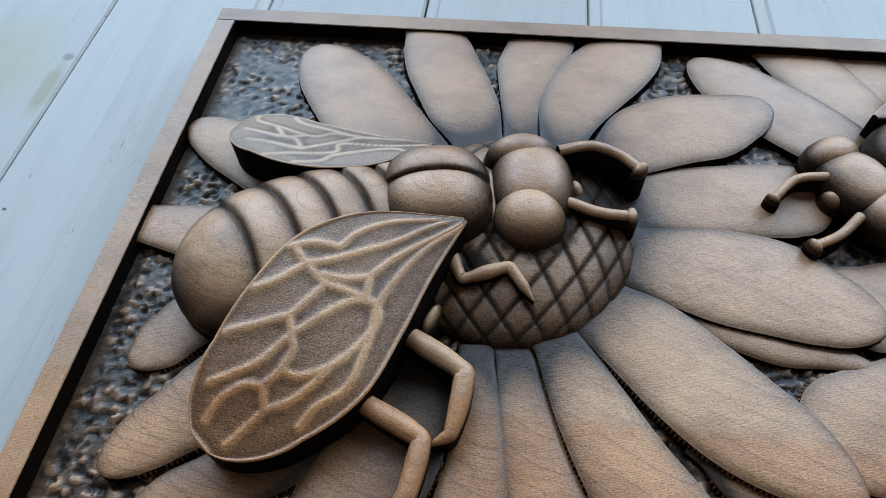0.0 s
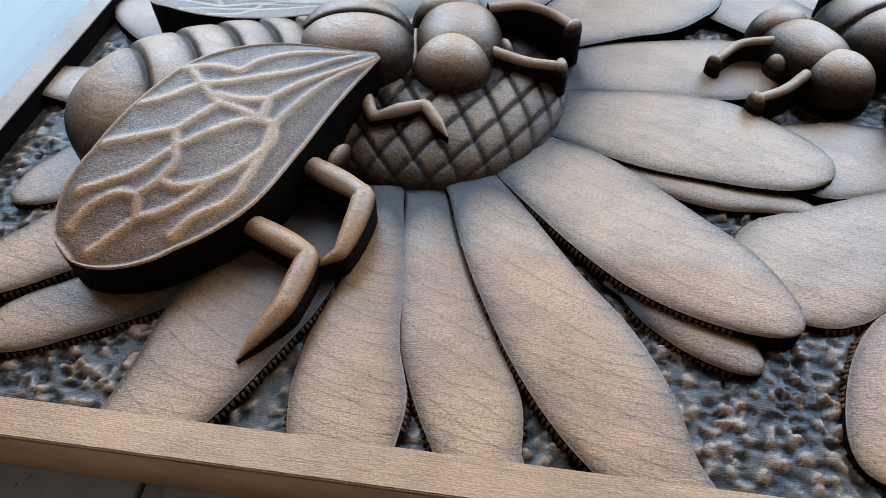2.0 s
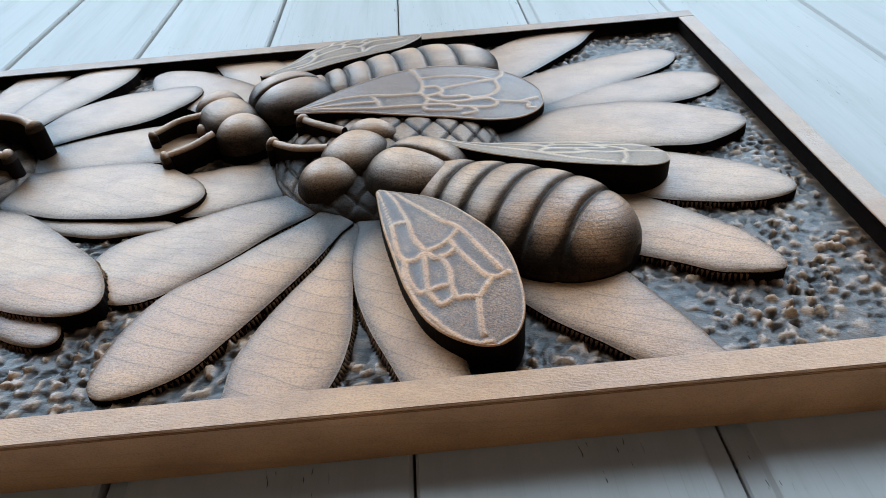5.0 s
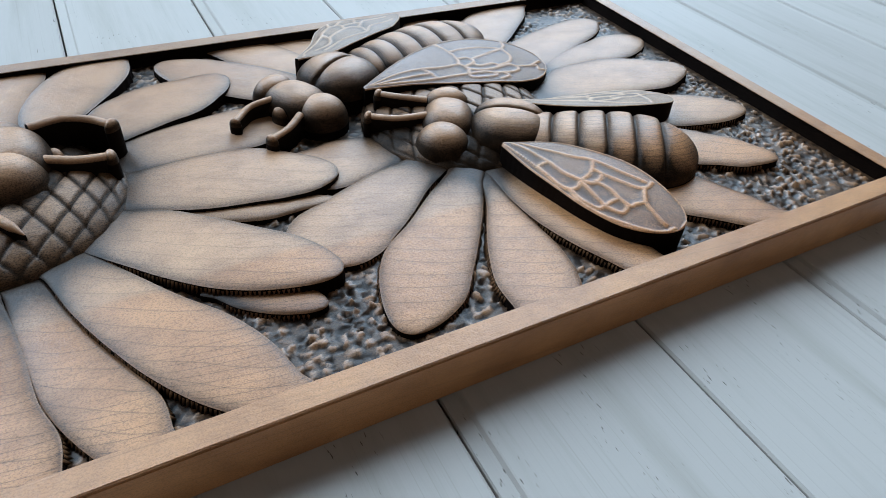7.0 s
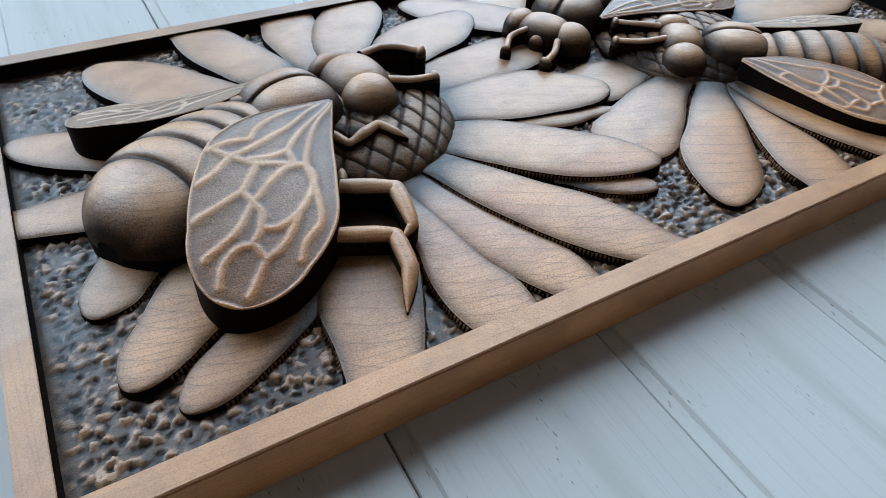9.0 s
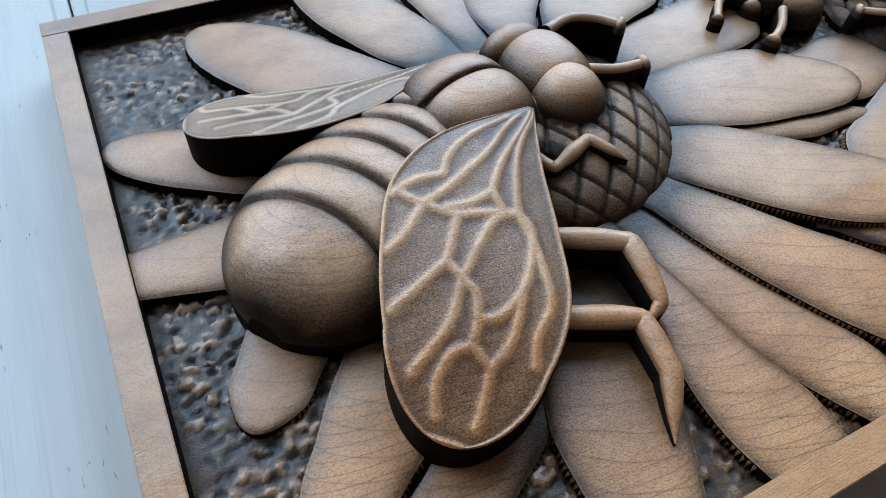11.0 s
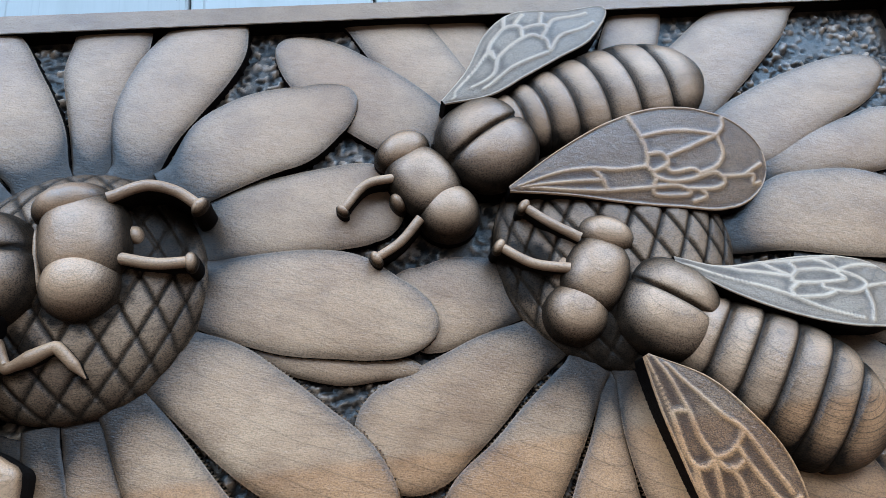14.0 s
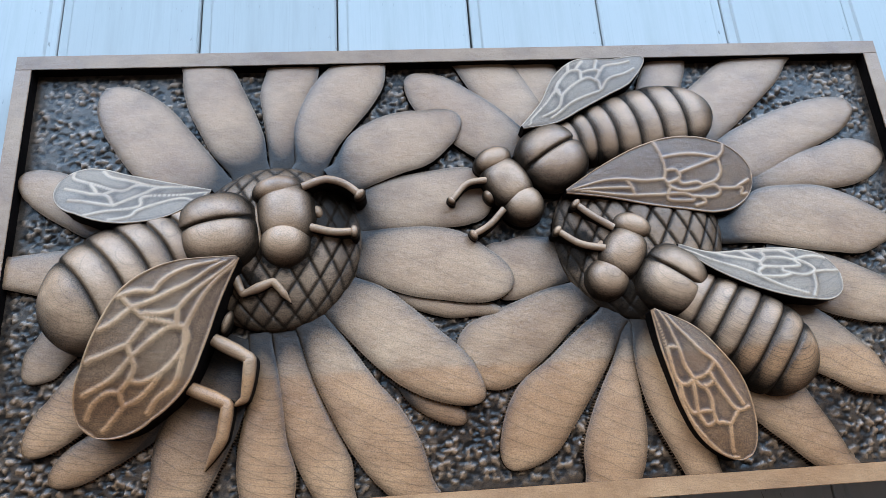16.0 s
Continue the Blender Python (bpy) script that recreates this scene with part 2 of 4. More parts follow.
class Solid:
    """Collects grids of points; each grid is a carved top with walls dropped straight down from its rim."""

    def __init__(self):
        self.v, self.f, self.s, self.g = [], [], [], []

    def grid(self, pts, floor=None, closed=False, top=0, wall=1, glaze_and_shade=None, flute=0.0):
        ns, nu = pts.shape[:2]
        o = len(self.v)
        self.v += [tuple(p) for p in pts.reshape(-1, 3)]
        self.g += [0.0] * (ns * nu) if glaze_and_shade is None else [float(k) for k in np.ravel(glaze_and_shade)]
        last = nu if closed else nu - 1
        for i in range(ns - 1):
            for j in range(last):
                k = (j + 1) % nu
                self.f.append((o + i * nu + j, o + i * nu + k, o + (i + 1) * nu + k, o + (i + 1) * nu + j))
                self.s.append(top)
        if floor is None:
            return
        if closed:
            rim = [(ns - 1) * nu + j for j in range(nu)]
        else:
            rim = [j for j in range(nu)] + [i * nu + nu - 1 for i in range(1, ns)]
            rim += [(ns - 1) * nu + j for j in range(nu - 2, -1, -1)] + [i * nu for i in range(ns - 2, 0, -1)]
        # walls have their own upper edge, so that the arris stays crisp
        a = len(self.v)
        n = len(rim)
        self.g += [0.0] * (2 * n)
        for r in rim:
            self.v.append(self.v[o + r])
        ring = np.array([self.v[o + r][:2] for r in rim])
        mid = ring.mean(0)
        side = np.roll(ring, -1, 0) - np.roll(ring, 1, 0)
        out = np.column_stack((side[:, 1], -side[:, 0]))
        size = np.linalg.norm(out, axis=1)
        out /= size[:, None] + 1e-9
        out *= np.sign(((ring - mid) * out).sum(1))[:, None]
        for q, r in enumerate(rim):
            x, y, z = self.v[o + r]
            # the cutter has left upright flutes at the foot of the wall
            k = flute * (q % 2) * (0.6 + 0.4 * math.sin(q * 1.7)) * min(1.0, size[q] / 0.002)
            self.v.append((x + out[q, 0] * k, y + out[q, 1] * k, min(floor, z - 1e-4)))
        # walls get the near-black slot: stain, with crevice shade in the colour
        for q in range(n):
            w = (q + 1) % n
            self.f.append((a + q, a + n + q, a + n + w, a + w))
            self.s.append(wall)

    def tube(self, path, radii, sides=10, slot=0, floor=None):
        """A rounded ridge along a path."""
        p = np.array(path, float)
        n = len(p)
        t = np.gradient(p, axis=0)
        t /= np.linalg.norm(t, axis=1)[:, None] + 1e-12
        side = np.cross(t, (0, 0, 1.0))
        side /= np.linalg.norm(side, axis=1)[:, None] + 1e-12
        up = np.cross(side, t)
        ang = np.linspace(0, 2 * np.pi, sides, endpoint=False)
        rings = []
        for i in range(n):
            ring = p[i] + radii[i] * (np.cos(ang)[:, None] * side[i] + np.sin(ang)[:, None] * up[i])
            if floor is not None:
                low = ring[:, 2] < p[i, 2]
                ring[low, 2] = floor
            rings.append(ring)
        pts = np.array(rings)
        self.grid(pts, None, True, slot, glaze_and_shade=None if floor is None else np.clip((p[:, None, 2] + radii[:, None] * 0.35 - pts[:, :, 2]) / (radii[:, None] * 0.5), 0, 1))
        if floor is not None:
            # sides below the rounded top are near black: stain with painted shade
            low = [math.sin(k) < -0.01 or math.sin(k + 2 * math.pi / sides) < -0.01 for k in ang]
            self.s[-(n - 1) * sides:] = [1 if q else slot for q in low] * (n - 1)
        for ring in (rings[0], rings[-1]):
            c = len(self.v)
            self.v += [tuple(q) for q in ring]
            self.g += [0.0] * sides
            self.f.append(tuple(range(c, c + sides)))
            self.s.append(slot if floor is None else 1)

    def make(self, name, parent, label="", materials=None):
        ob = link(name, self.v, self.f, materials or [WOOD, STAIN_SHADE], self.s, parent, label)
        ob.data.attributes.new("glaze_and_shade", "FLOAT", "POINT").data.foreach_set("value", self.g)
        bm = bmesh.new()
        bm.from_mesh(ob.data)
        bmesh.ops.recalc_face_normals(bm, faces=bm.faces)
        bm.to_mesh(ob.data)
        bm.free()
        return ob


def smooth_curve(xs, ys, at):
    """A smooth monotone-ish curve through a few given values."""
    xs, ys, at = np.array(xs, float), np.array(ys, float), np.array(at, float)
    d = np.gradient(ys, xs)
    i = np.clip(np.searchsorted(xs, at, "right") - 1, 0, len(xs) - 2)
    h = xs[i + 1] - xs[i]
    k = (at - xs[i]) / h
    return ((2 * k**3 - 3 * k**2 + 1) * ys[i] + (k**3 - 2 * k**2 + k) * h * d[i]
            + (-2 * k**3 + 3 * k**2) * ys[i + 1] + (k**3 - k**2) * h * d[i + 1])


STATIONS = (0, 0.2, 0.4, 0.6, 0.8, 0.93)


class Leaf:
    """The plan of a petal or wing: an axis from base to tip, how far its middle bows aside, and its half widths (mm)."""

    def __init__(self, base, tip, bow, half, blunt=False):
        self.b, self.t = np.array(base, float), np.array(tip, float)
        self.len = np.linalg.norm(self.t - self.b)
        self.ax = (self.t - self.b) / self.len
        self.n = np.array((-self.ax[1], self.ax[0]))
        self.bow = [0.0, *bow, bow[-1]]
        self.half, self.blunt = half, blunt

    def width(self, s):
        w = smooth_curve(STATIONS, self.half, np.clip(s, 0, 0.93)) / 1000
        if self.blunt:
            return w
        # from the last fifth on the outline closes in one round sweep through the last width to the tip
        ratio = min(max(self.half[5] / self.half[4], 0.35), 0.96)
        p = math.log(1 - ratio**2) / math.log(0.65)
        k = np.clip((s - 0.8) / 0.2, 0, 1)
        return np.where(s > 0.8, self.half[4] / 1000 * np.sqrt(1 - k**p), w)

    def at(self, s, u):
        s, u = np.asarray(s, float), np.asarray(u, float)
        c = smooth_curve((0, 0.2, 0.4, 0.6, 0.8, 1.0), self.bow, np.clip(s, 0, 1)) / 1000
        off = c + u * np.maximum(self.width(s), 2e-4)
        return self.b + (s * self.len)[..., None] * self.ax + off[..., None] * self.n


def leaf_solid(solid, leaf, z0, z1, crown, edge, floor, ns=66, nu=23, twist=0.0, top=0, arch=0.0, smear=1.0, root=0.014, tuck=0.0):
    """A domed carved leaf; edge: how far its rounded border dips; twist: lean across; tuck: how far it runs on under the flower's centre."""
    s = 1 - (1 + tuck / leaf.len) * (1 - np.linspace(0, 1, ns)) ** (1.0 if leaf.blunt else 2.0)
    q = np.linspace(-1, 1, nu)
    u = np.sign(q) * (1 - (1 - np.abs(q)) ** 1.8)
    S, U = np.meshgrid(s, u, indexing="ij")
    xy = leaf.at(S, U)
    end = np.clip((1 - S) / 0.10, 0, 1)
    rim = np.minimum(1 - np.abs(U) ** 9, 1 if leaf.blunt else 1 - (1 - end) ** 4)
    z = z0 + (z1 - z0) * S + crown * (1 - U**2) * np.sin(np.pi * (0.15 + 0.75 * S)) - edge * (1 - rim)
    z += twist * U + arch * 4 * S * (1 - S)
    # nothing reaches out through the rails
    xy = np.clip(xy, 0.004, (W - 0.004, H - 0.004))
    # glaze and crease shade as colour: root and border dark, very edge bare
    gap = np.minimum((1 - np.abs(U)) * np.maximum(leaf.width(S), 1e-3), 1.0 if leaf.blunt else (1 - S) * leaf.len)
    glaze_and_shade = smear * np.clip((0.80 * np.exp(-gap / 0.0030)) * np.clip((gap + 0.0007) / 0.0014, 0, 1) + 0.95 * np.exp(-(np.maximum(S, 0) * leaf.len / root) ** 1.4), 0, 0.93)
    solid.grid(np.dstack((xy, z)), floor, top=top, flute=0.0014, glaze_and_shade=glaze_and_shade)


# ---- the setting: boards, windows, and unseen walls and ceiling added to set the bounced light ----
def box(bm, x0, x1, y0, y1, z0, z1):
    v = [bm.verts.new((x, y, z)) for x in (x0, x1) for y in (y0, y1) for z in (z0, z1)]
    for f in ((0, 1, 3, 2), (4, 6, 7, 5), (0, 4, 5, 1), (2, 3, 7, 6), (0, 2, 6, 4), (1, 5, 7, 3)):
        bm.faces.new([v[i] for i in f])


def part(name, bm, material, parent=None, label="", bevel=0.0):
    if bevel:
        bmesh.ops.bevel(bm, geom=bm.edges[:], offset=bevel, segments=2, affect="EDGES")
    bmesh.ops.recalc_face_normals(bm, faces=bm.faces)
    me = bpy.data.meshes.new(name)
    bm.to_mesh(me)
    bm.free()
    me.materials.append(material)
    ob = new(name, me)
    ob.parent = parent
    if label:
        tagged(ob, label)
    return ob


X0, X1, Y0, Y1, CEIL = -2.95, 3.75, -1.60, 2.30, 3.62


def wall(name, boxes):
    bm = bmesh.new()
    for b in boxes:
        box(bm, *b)
    return tagged(part(name, bm, PLASTER), "unseen warm plaster wall added around the boards", "wall", kind="structure")


wall("wall_south", [(X0, X1, Y0 - 0.15, Y0, -0.03, CEIL)])
wall("wall_west", [(X0 - 0.15, X0, Y0 - 0.15, Y1 + 0.15, -0.03, CEIL)])
wall("wall_east", [(X1, X1 + 0.15, Y0 - 0.15, Y1 + 0.15, -0.03, CEIL)])
WZ0, WZ1 = 0.55, 3.52
edges = [X0, *(x for pair in OPENINGS for x in pair), X1]
wall("wall_north", [(edges[i], edges[i + 1], Y1, Y1 + 0.15, -0.03, CEIL) for i in (0, 2, 4)]
     + [(x0, x1, Y1, Y1 + 0.15, z0, z1) for x0, x1 in OPENINGS for z0, z1 in ((-0.03, WZ0), (WZ1, CEIL))])
bm = bmesh.new()
box(bm, X0 - 0.15, X1 + 0.15, Y0 - 0.15, Y1 + 0.15, CEIL, CEIL + 0.1)
tagged(part("ceiling", bm, plain("grey_ceiling", (0.10, 0.09, 0.08), 0.9)), "unseen plain grey ceiling added overhead", "ceiling", kind="structure")
for name, (x0, x1) in zip(("window_1", "window_2"), OPENINGS):
    window = tagged(new(name), "white-framed window that lets daylight in", "window", kind="structure")
    for a, b, z0, z1 in ((x0, x0 + 0.06, WZ0, WZ1), (x1 - 0.06, x1, WZ0, WZ1), (x0 + 0.06, x1 - 0.06, WZ0, WZ0 + 0.06),
                         (x0 + 0.06, x1 - 0.06, WZ1 - 0.06, WZ1), ((x0 + x1) / 2 - 0.03, (x0 + x1) / 2 + 0.03, WZ0 + 0.06, WZ1 - 0.06)):
        bm = bmesh.new()
        box(bm, a, b, Y1 + 0.05, Y1 + 0.11, z0, z1)
        part("window_frame", bm, FRAME_PAINT, window, bevel=0.006)

# ---- the carved panel ----
W, H, T, R, BED = 0.600, 0.300, 0.024, 0.0105, 0.0152
panel = tagged(new("carved_panel"), "brown waxed wooden relief of bees on daisies, on white boards", "wood carving")


def rail(x0, x1, y0, y1, inner):
    """A square rail; the side towards the carving is dark: stain, with its shade put into the colour."""
    bm = bmesh.new()
    box(bm, x0, x1, y0, y1, 0.0, T - 0.0019)
    ox, oy = 0.0006 * inner[0], 0.0006 * inner[1]
    # a fine saw line runs along the outer side below the top
    box(bm, x0 + max(ox, 0), x1 + min(ox, 0), y0 + max(oy, 0), y1 + min(oy, 0), T - 0.0019, T - 0.0014)
    box(bm, x0, x1, y0, y1, T - 0.0014, T)
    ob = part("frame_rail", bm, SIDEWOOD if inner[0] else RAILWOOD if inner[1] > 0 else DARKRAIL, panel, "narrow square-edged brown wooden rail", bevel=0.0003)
    ob.data.materials.append(STAIN_SHADE)
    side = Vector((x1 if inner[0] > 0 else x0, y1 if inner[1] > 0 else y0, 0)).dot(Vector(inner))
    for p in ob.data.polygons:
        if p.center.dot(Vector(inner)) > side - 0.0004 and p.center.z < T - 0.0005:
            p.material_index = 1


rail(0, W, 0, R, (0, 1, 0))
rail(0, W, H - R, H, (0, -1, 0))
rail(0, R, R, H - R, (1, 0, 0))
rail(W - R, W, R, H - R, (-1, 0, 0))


def background():
    """The ground between the petals, cut by a gouge into small uneven chips that lean every way."""
    rng = np.random.default_rng(4)
    step, px, py = 0.0009, 0.0046, 0.0036
    xs, ys = np.arange(R - 0.002, W - R + 0.003, step), np.arange(R - 0.002, H - R + 0.003, step)
    X, Y = np.meshgrid(xs, ys, indexing="ij")
    X, Y = X + rng.uniform(-0.3, 0.3, X.shape) * step, Y + rng.uniform(-0.3, 0.3, X.shape) * step
    nx, ny = int(W / px) + 3, int(H / py) + 3
    cx = (np.arange(nx)[:, None] - 1 + rng.uniform(-0.1, 1.1, (nx, ny))) * px
    cy = (np.arange(ny)[None, :] - 1 + rng.uniform(-0.1, 1.1, (nx, ny))) * py
    rise = -0.0007 + 0.0020 * rng.random((nx, ny)) ** 1.8
    way, steep = rng.uniform(0, 2 * np.pi, (nx, ny)), rng.uniform(0.10, 0.80, (nx, ny))
    gx, gy = steep * np.cos(way), steep * np.sin(way)
    i0, j0 = (X / px).astype(int) + 1, (Y / py).astype(int) + 1
    # the nearest chip rules, with a soft edge to the next
    total, weight = np.zeros_like(X), np.zeros_like(X)
    for di in (-1, 0, 1):
        for dj in (-1, 0, 1):
            i, j = np.clip(i0 + di, 0, nx - 1), np.clip(j0 + dj, 0, ny - 1)
            dx, dy = X - cx[i, j], Y - cy[i, j]
            k = np.exp(-80.0 * ((dx / px) ** 2 + (dy / py) ** 2))
            total += k * (rise[i, j] + gx[i, j] * dx + gy[i, j] * dy)
            weight += k
    calm = 0.72 + 0.60 * np.sin(X * 61 + 3 * np.sin(Y * 47)) * np.sin(Y * 83 + 2 * np.sin(X * 39))
    calm = calm * np.clip(np.minimum.reduce((X - R, W - R - X, Y - R, H - R - Y)) / 0.006, 0.15, 1)
    lift = total / np.maximum(weight, 1e-9) * calm * 0.95
    nx, ny = X.shape
    idx = np.arange(nx * ny).reshape(nx, ny)
    faces = np.column_stack([q.ravel() for q in (idx[:-1, :-1], idx[1:, :-1], idx[1:, 1:], idx[:-1, 1:])])
    ob = link("background", np.dstack((X, Y, BED + lift)).reshape(-1, 3), faces.tolist(), [GROUND], None, panel, "dark gouge-textured ground between the petals")
    # pits dark, points rubbed bare: glaze, with the pits' shade in the colour
    left = np.clip(0.80 - lift / 0.0009, 0.04, 0.97)
    ob.data.attributes.new("glaze_and_shade", "FLOAT", "POINT").data.foreach_set("value", left.ravel().astype(np.float32))
    return ob


background()


def petal(base, tip, bow, half, z0=0.0195, z1=0.0210, crown=0.0009, edge=0.0007, blunt=False, twist=0.0, root=0.013, trim=0.9, tuck=0.007):
    so = Solid()
    # petals crowd together at their roots and part towards their tips
    leaf = Leaf(base, tip, bow, [max(h + k, 1.0) for h, k in zip(half, (*((0.5, 0.0, -0.5) if trim < 1.2 else (-0.7, -1.0, -1.3)), -trim, -trim, -trim))], blunt)
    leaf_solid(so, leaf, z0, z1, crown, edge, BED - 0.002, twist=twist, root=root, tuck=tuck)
    if tip[1] < 0.11:
        # the cutter stepped down these flanks and left a comb of small spurs
        for side in (-1, 1):
            for s in np.arange(0.08, 0.88, 0.0018 / leaf.len):
                p, q = leaf.at(s, side * 1.0), leaf.at(s + 0.003, side * 1.0)
                along = (q - p) / np.linalg.norm(q - p)
                out = np.array((-along[1], along[0])) * side
                top = z0 + (z1 - z0) * s - edge - 0.0006
                reach = 0.0014 + 0.0005 * math.sin(s * 311)
                o = len(so.v)
                so.v += [(*(p + along * 0.0006), top), (*(p - along * 0.0006), top), (*(p + out * reach), top - 0.0030), (*p, top - 0.0034)]
                so.g += [0.55, 0.55, 0.75, 0.9]
                so.f += [(o, o + 1, o + 2), (o, o + 2, o + 3), (o + 1, o + 3, o + 2)]
                so.s += [0] * 3
    return so.make("petal", panel)

# the left daisy, petal by petal round its centre
petal((0.1282, 0.1989), (0.0602, 0.2769), (4.3, 4.5, 3.3, 3.2), (15.4, 21.5, 23.4, 23.5, 19.5, 12.9))
petal((0.1522, 0.2159), (0.1222, 0.2989), (1.3, 2.5, 4.0, 3.9), (12.0, 17.6, 19.5, 20.1, 18.4, 15.1), z1=0.0225, blunt=True)
petal((0.1732, 0.2189), (0.1852, 0.2989), (3.1, 5.0, 5.8, 3.5), (8.1, 9.9, 13.4, 17.3, 18.4, 18.2), z0=0.018, z1=0.021, blunt=True)
petal((0.1912, 0.2139), (0.2422, 0.2989), (7.6, 9.1, 8.0, 6.2), (10.0, 16.0, 20.2, 22.0, 18.7, 12.4), z1=0.0222, blunt=True)
petal((0.2122, 0.2049), (0.2922, 0.2469), (5.7, 6.0, 3.0, 1.1), (12.0, 19.4, 22.3, 22.8, 16.7, 11.1), z0=0.0205, z1=0.0225)
petal((0.2242, 0.1839), (0.3102, 0.1919), (0.8, 1.0, 0.9, 1.0), (15.7, 18.2, 20.0, 21.4, 20.8, 15.9), z0=0.019, z1=0.020)
petal((0.2202, 0.1549), (0.3152, 0.1229), (2.9, 5.7, 8.0, 6.6), (14.0, 19.9, 24.1, 24.1, 18.7, 12.6), z0=0.0205, z1=0.0222)
petal((0.2352, 0.1349), (0.3110, 0.1165), (-2.5, -5.0, -6.0, -4.0), (7.0, 9.0, 9.2, 8.9, 6.6, 4.6), z0=0.0180, z1=0.0185, crown=0.001)
petal((0.2072, 0.1289), (0.2942, 0.0619), (0.6, -1.5, -3.1, -2.3), (13.7, 19.0, 21.1, 21.2, 17.4, 10.9), z0=0.0205, z1=0.0232, trim=1.1)
petal((0.2480, 0.0760), (0.2820, 0.0485), (-1.0, -1.0, -1.0, -1.0), (8.0, 10.0, 11.0, 10.6, 8.2, 5.4), z0=0.0185, z1=0.0190, crown=0.0006)
petal((0.1932, 0.1099), (0.2542, 0.0049), (-1.5, -1.9, -0.5, 0.0), (10.7, 14.8, 17.6, 19.8, 17.6, 13.0), z0=0.020, z1=0.0215, blunt=True, trim=1.25)
petal((0.1772, 0.1029), (0.2052, 0.0049), (-2.0, -2.5, -0.9, 2.0), (8.5, 11.2, 13.4, 15.3, 15.4, 12.3), z0=0.0182, z1=0.0195, blunt=True, trim=1.25)
petal((0.1622, 0.0999), (0.1692, 0.0049), (1.5, 0.4, -1.8, -0.4), (7.7, 9.0, 11.8, 15.0, 17.6, 15.9), z0=0.0190, z1=0.0203, blunt=True, trim=1.25)
# the longer dark roots here also paint in shade under wing and legs
petal((0.1460, 0.0990), (0.1100, 0.0030), (1.1, 0.7, -0.2, 1.6), (14.0, 18.2, 21.7, 21.5, 17.5, 14.7), z0=0.018, z1=0.0215, blunt=True, root=0.055, trim=1.25)
petal((0.1100, 0.0670), (0.0490, 0.0290), (0.7, 0.9, 0.9, 0.5), (10.0, 12.5, 12.9, 12.6, 11.4, 7.6), z0=0.0185, z1=0.0190, root=0.030)
petal((0.0850, 0.0980), (0.0350, 0.0440), (0.9, 1.4, 0.7, -0.2), (15.5, 17.0, 17.7, 15.4, 12.7, 8.4), z0=0.020, z1=0.0205)
petal((0.0620, 0.1260), (0.0290, 0.0850), (-0.2, -0.4, -0.1, 0.3), (14.0, 14.2, 14.3, 13.8, 12.3, 7.6), z0=0.018, z1=0.0185)
petal((0.0650, 0.1470), (0.0080, 0.1510), (0.4, 0.0, -0.2, -0.3), (17.0, 16.8, 16.0, 14.4, 12.4, 11.1), z0=0.0195, z1=0.0205, blunt=True)
petal((0.0750, 0.1820), (0.0120, 0.2160), (1.0, 1.5, 2.3, 2.4), (17.0, 18.0, 17.5, 16.2, 13.1, 8.8), z0=0.0195, z1=0.0205)

# the right daisy
petal((0.3522, 0.1453), (0.3002, 0.1293), (-2.5, -4.2, -4.6, -5.8), (14.5, 17.3, 19.8, 20.3, 20.0, 15.0), z0=0.0185, z1=0.0190, crown=0.0010)
petal((0.3302, 0.2173), (0.2572, 0.2803), (-0.5, -0.5, -0.3, -0.1), (16.3, 19.5, 21.2, 20.3, 17.3, 10.9), z0=0.0195, z1=0.0205)
petal((0.3472, 0.2253), (0.2982, 0.2983), (-2.3, -3.4, -4.5, -5.2), (14.0, 18.2, 19.9, 20.2, 19.4, 18.1), z0=0.0182, z1=0.0188, crown=0.0008, blunt=True)
petal((0.3622, 0.2323), (0.3402, 0.2983), (0.0, 0.0, 0.0, 0.0), (12.0, 16.0, 18.0, 19.0, 19.0, 19.0), z0=0.0174, z1=0.0178, crown=0.0008, blunt=True)
petal((0.4282, 0.2433), (0.4502, 0.2983), (2.1, 3.0, 3.0, 2.0), (12.0, 15.3, 16.1, 15.7, 14.4, 13.0), z0=0.0182, z1=0.0188, crown=0.0008, blunt=True)
petal((0.4502, 0.2253), (0.5292, 0.2983), (5.8, 5.3, 4.2, 1.1), (14.6, 20.1, 21.0, 20.5, 16.8, 13.1), z0=0.0185, z1=0.0205, blunt=True)
petal((0.4652, 0.2063), (0.5742, 0.2523), (-1.1, 0.1, 0.7, 0.0), (16.4, 19.7, 19.8, 18.6, 15.9, 10.9), z0=0.019, z1=0.0175)
petal((0.4832, 0.1923), (0.5862, 0.2123), (0.5, 1.1, -0.6, 0.5), (7.0, 10.6, 14.4, 17.3, 17.0, 11.6), crown=0.0010, z0=0.0182, z1=0.0180)
petal((0.4620, 0.1600), (0.5770, 0.1510), (10.4, 11.4, 10.5, 6.7), (9.1, 18.7, 23.0, 24.4, 20.2, 11.8), z0=0.0190, z1=0.0215)
petal((0.4900, 0.1350), (0.5760, 0.1020), (-1.0, -1.3, -1.5, -1.4), (15.0, 18.6, 20.4, 19.4, 15.8, 10.1), z0=0.0180, z1=0.0200)
petal((0.4780, 0.1020), (0.5450, 0.0480), (2.0, 3.5, 4.0, 3.8), (15.0, 20.0, 19.9, 17.6, 14.6, 8.4), z0=0.0180, z1=0.0205)
petal((0.4480, 0.0760), (0.5080, 0.0060), (2.4, 1.5, 0.4, -1.0), (16.0, 20.1, 20.0, 17.0, 13.6, 9.3), z0=0.0185, z1=0.0205, blunt=True)
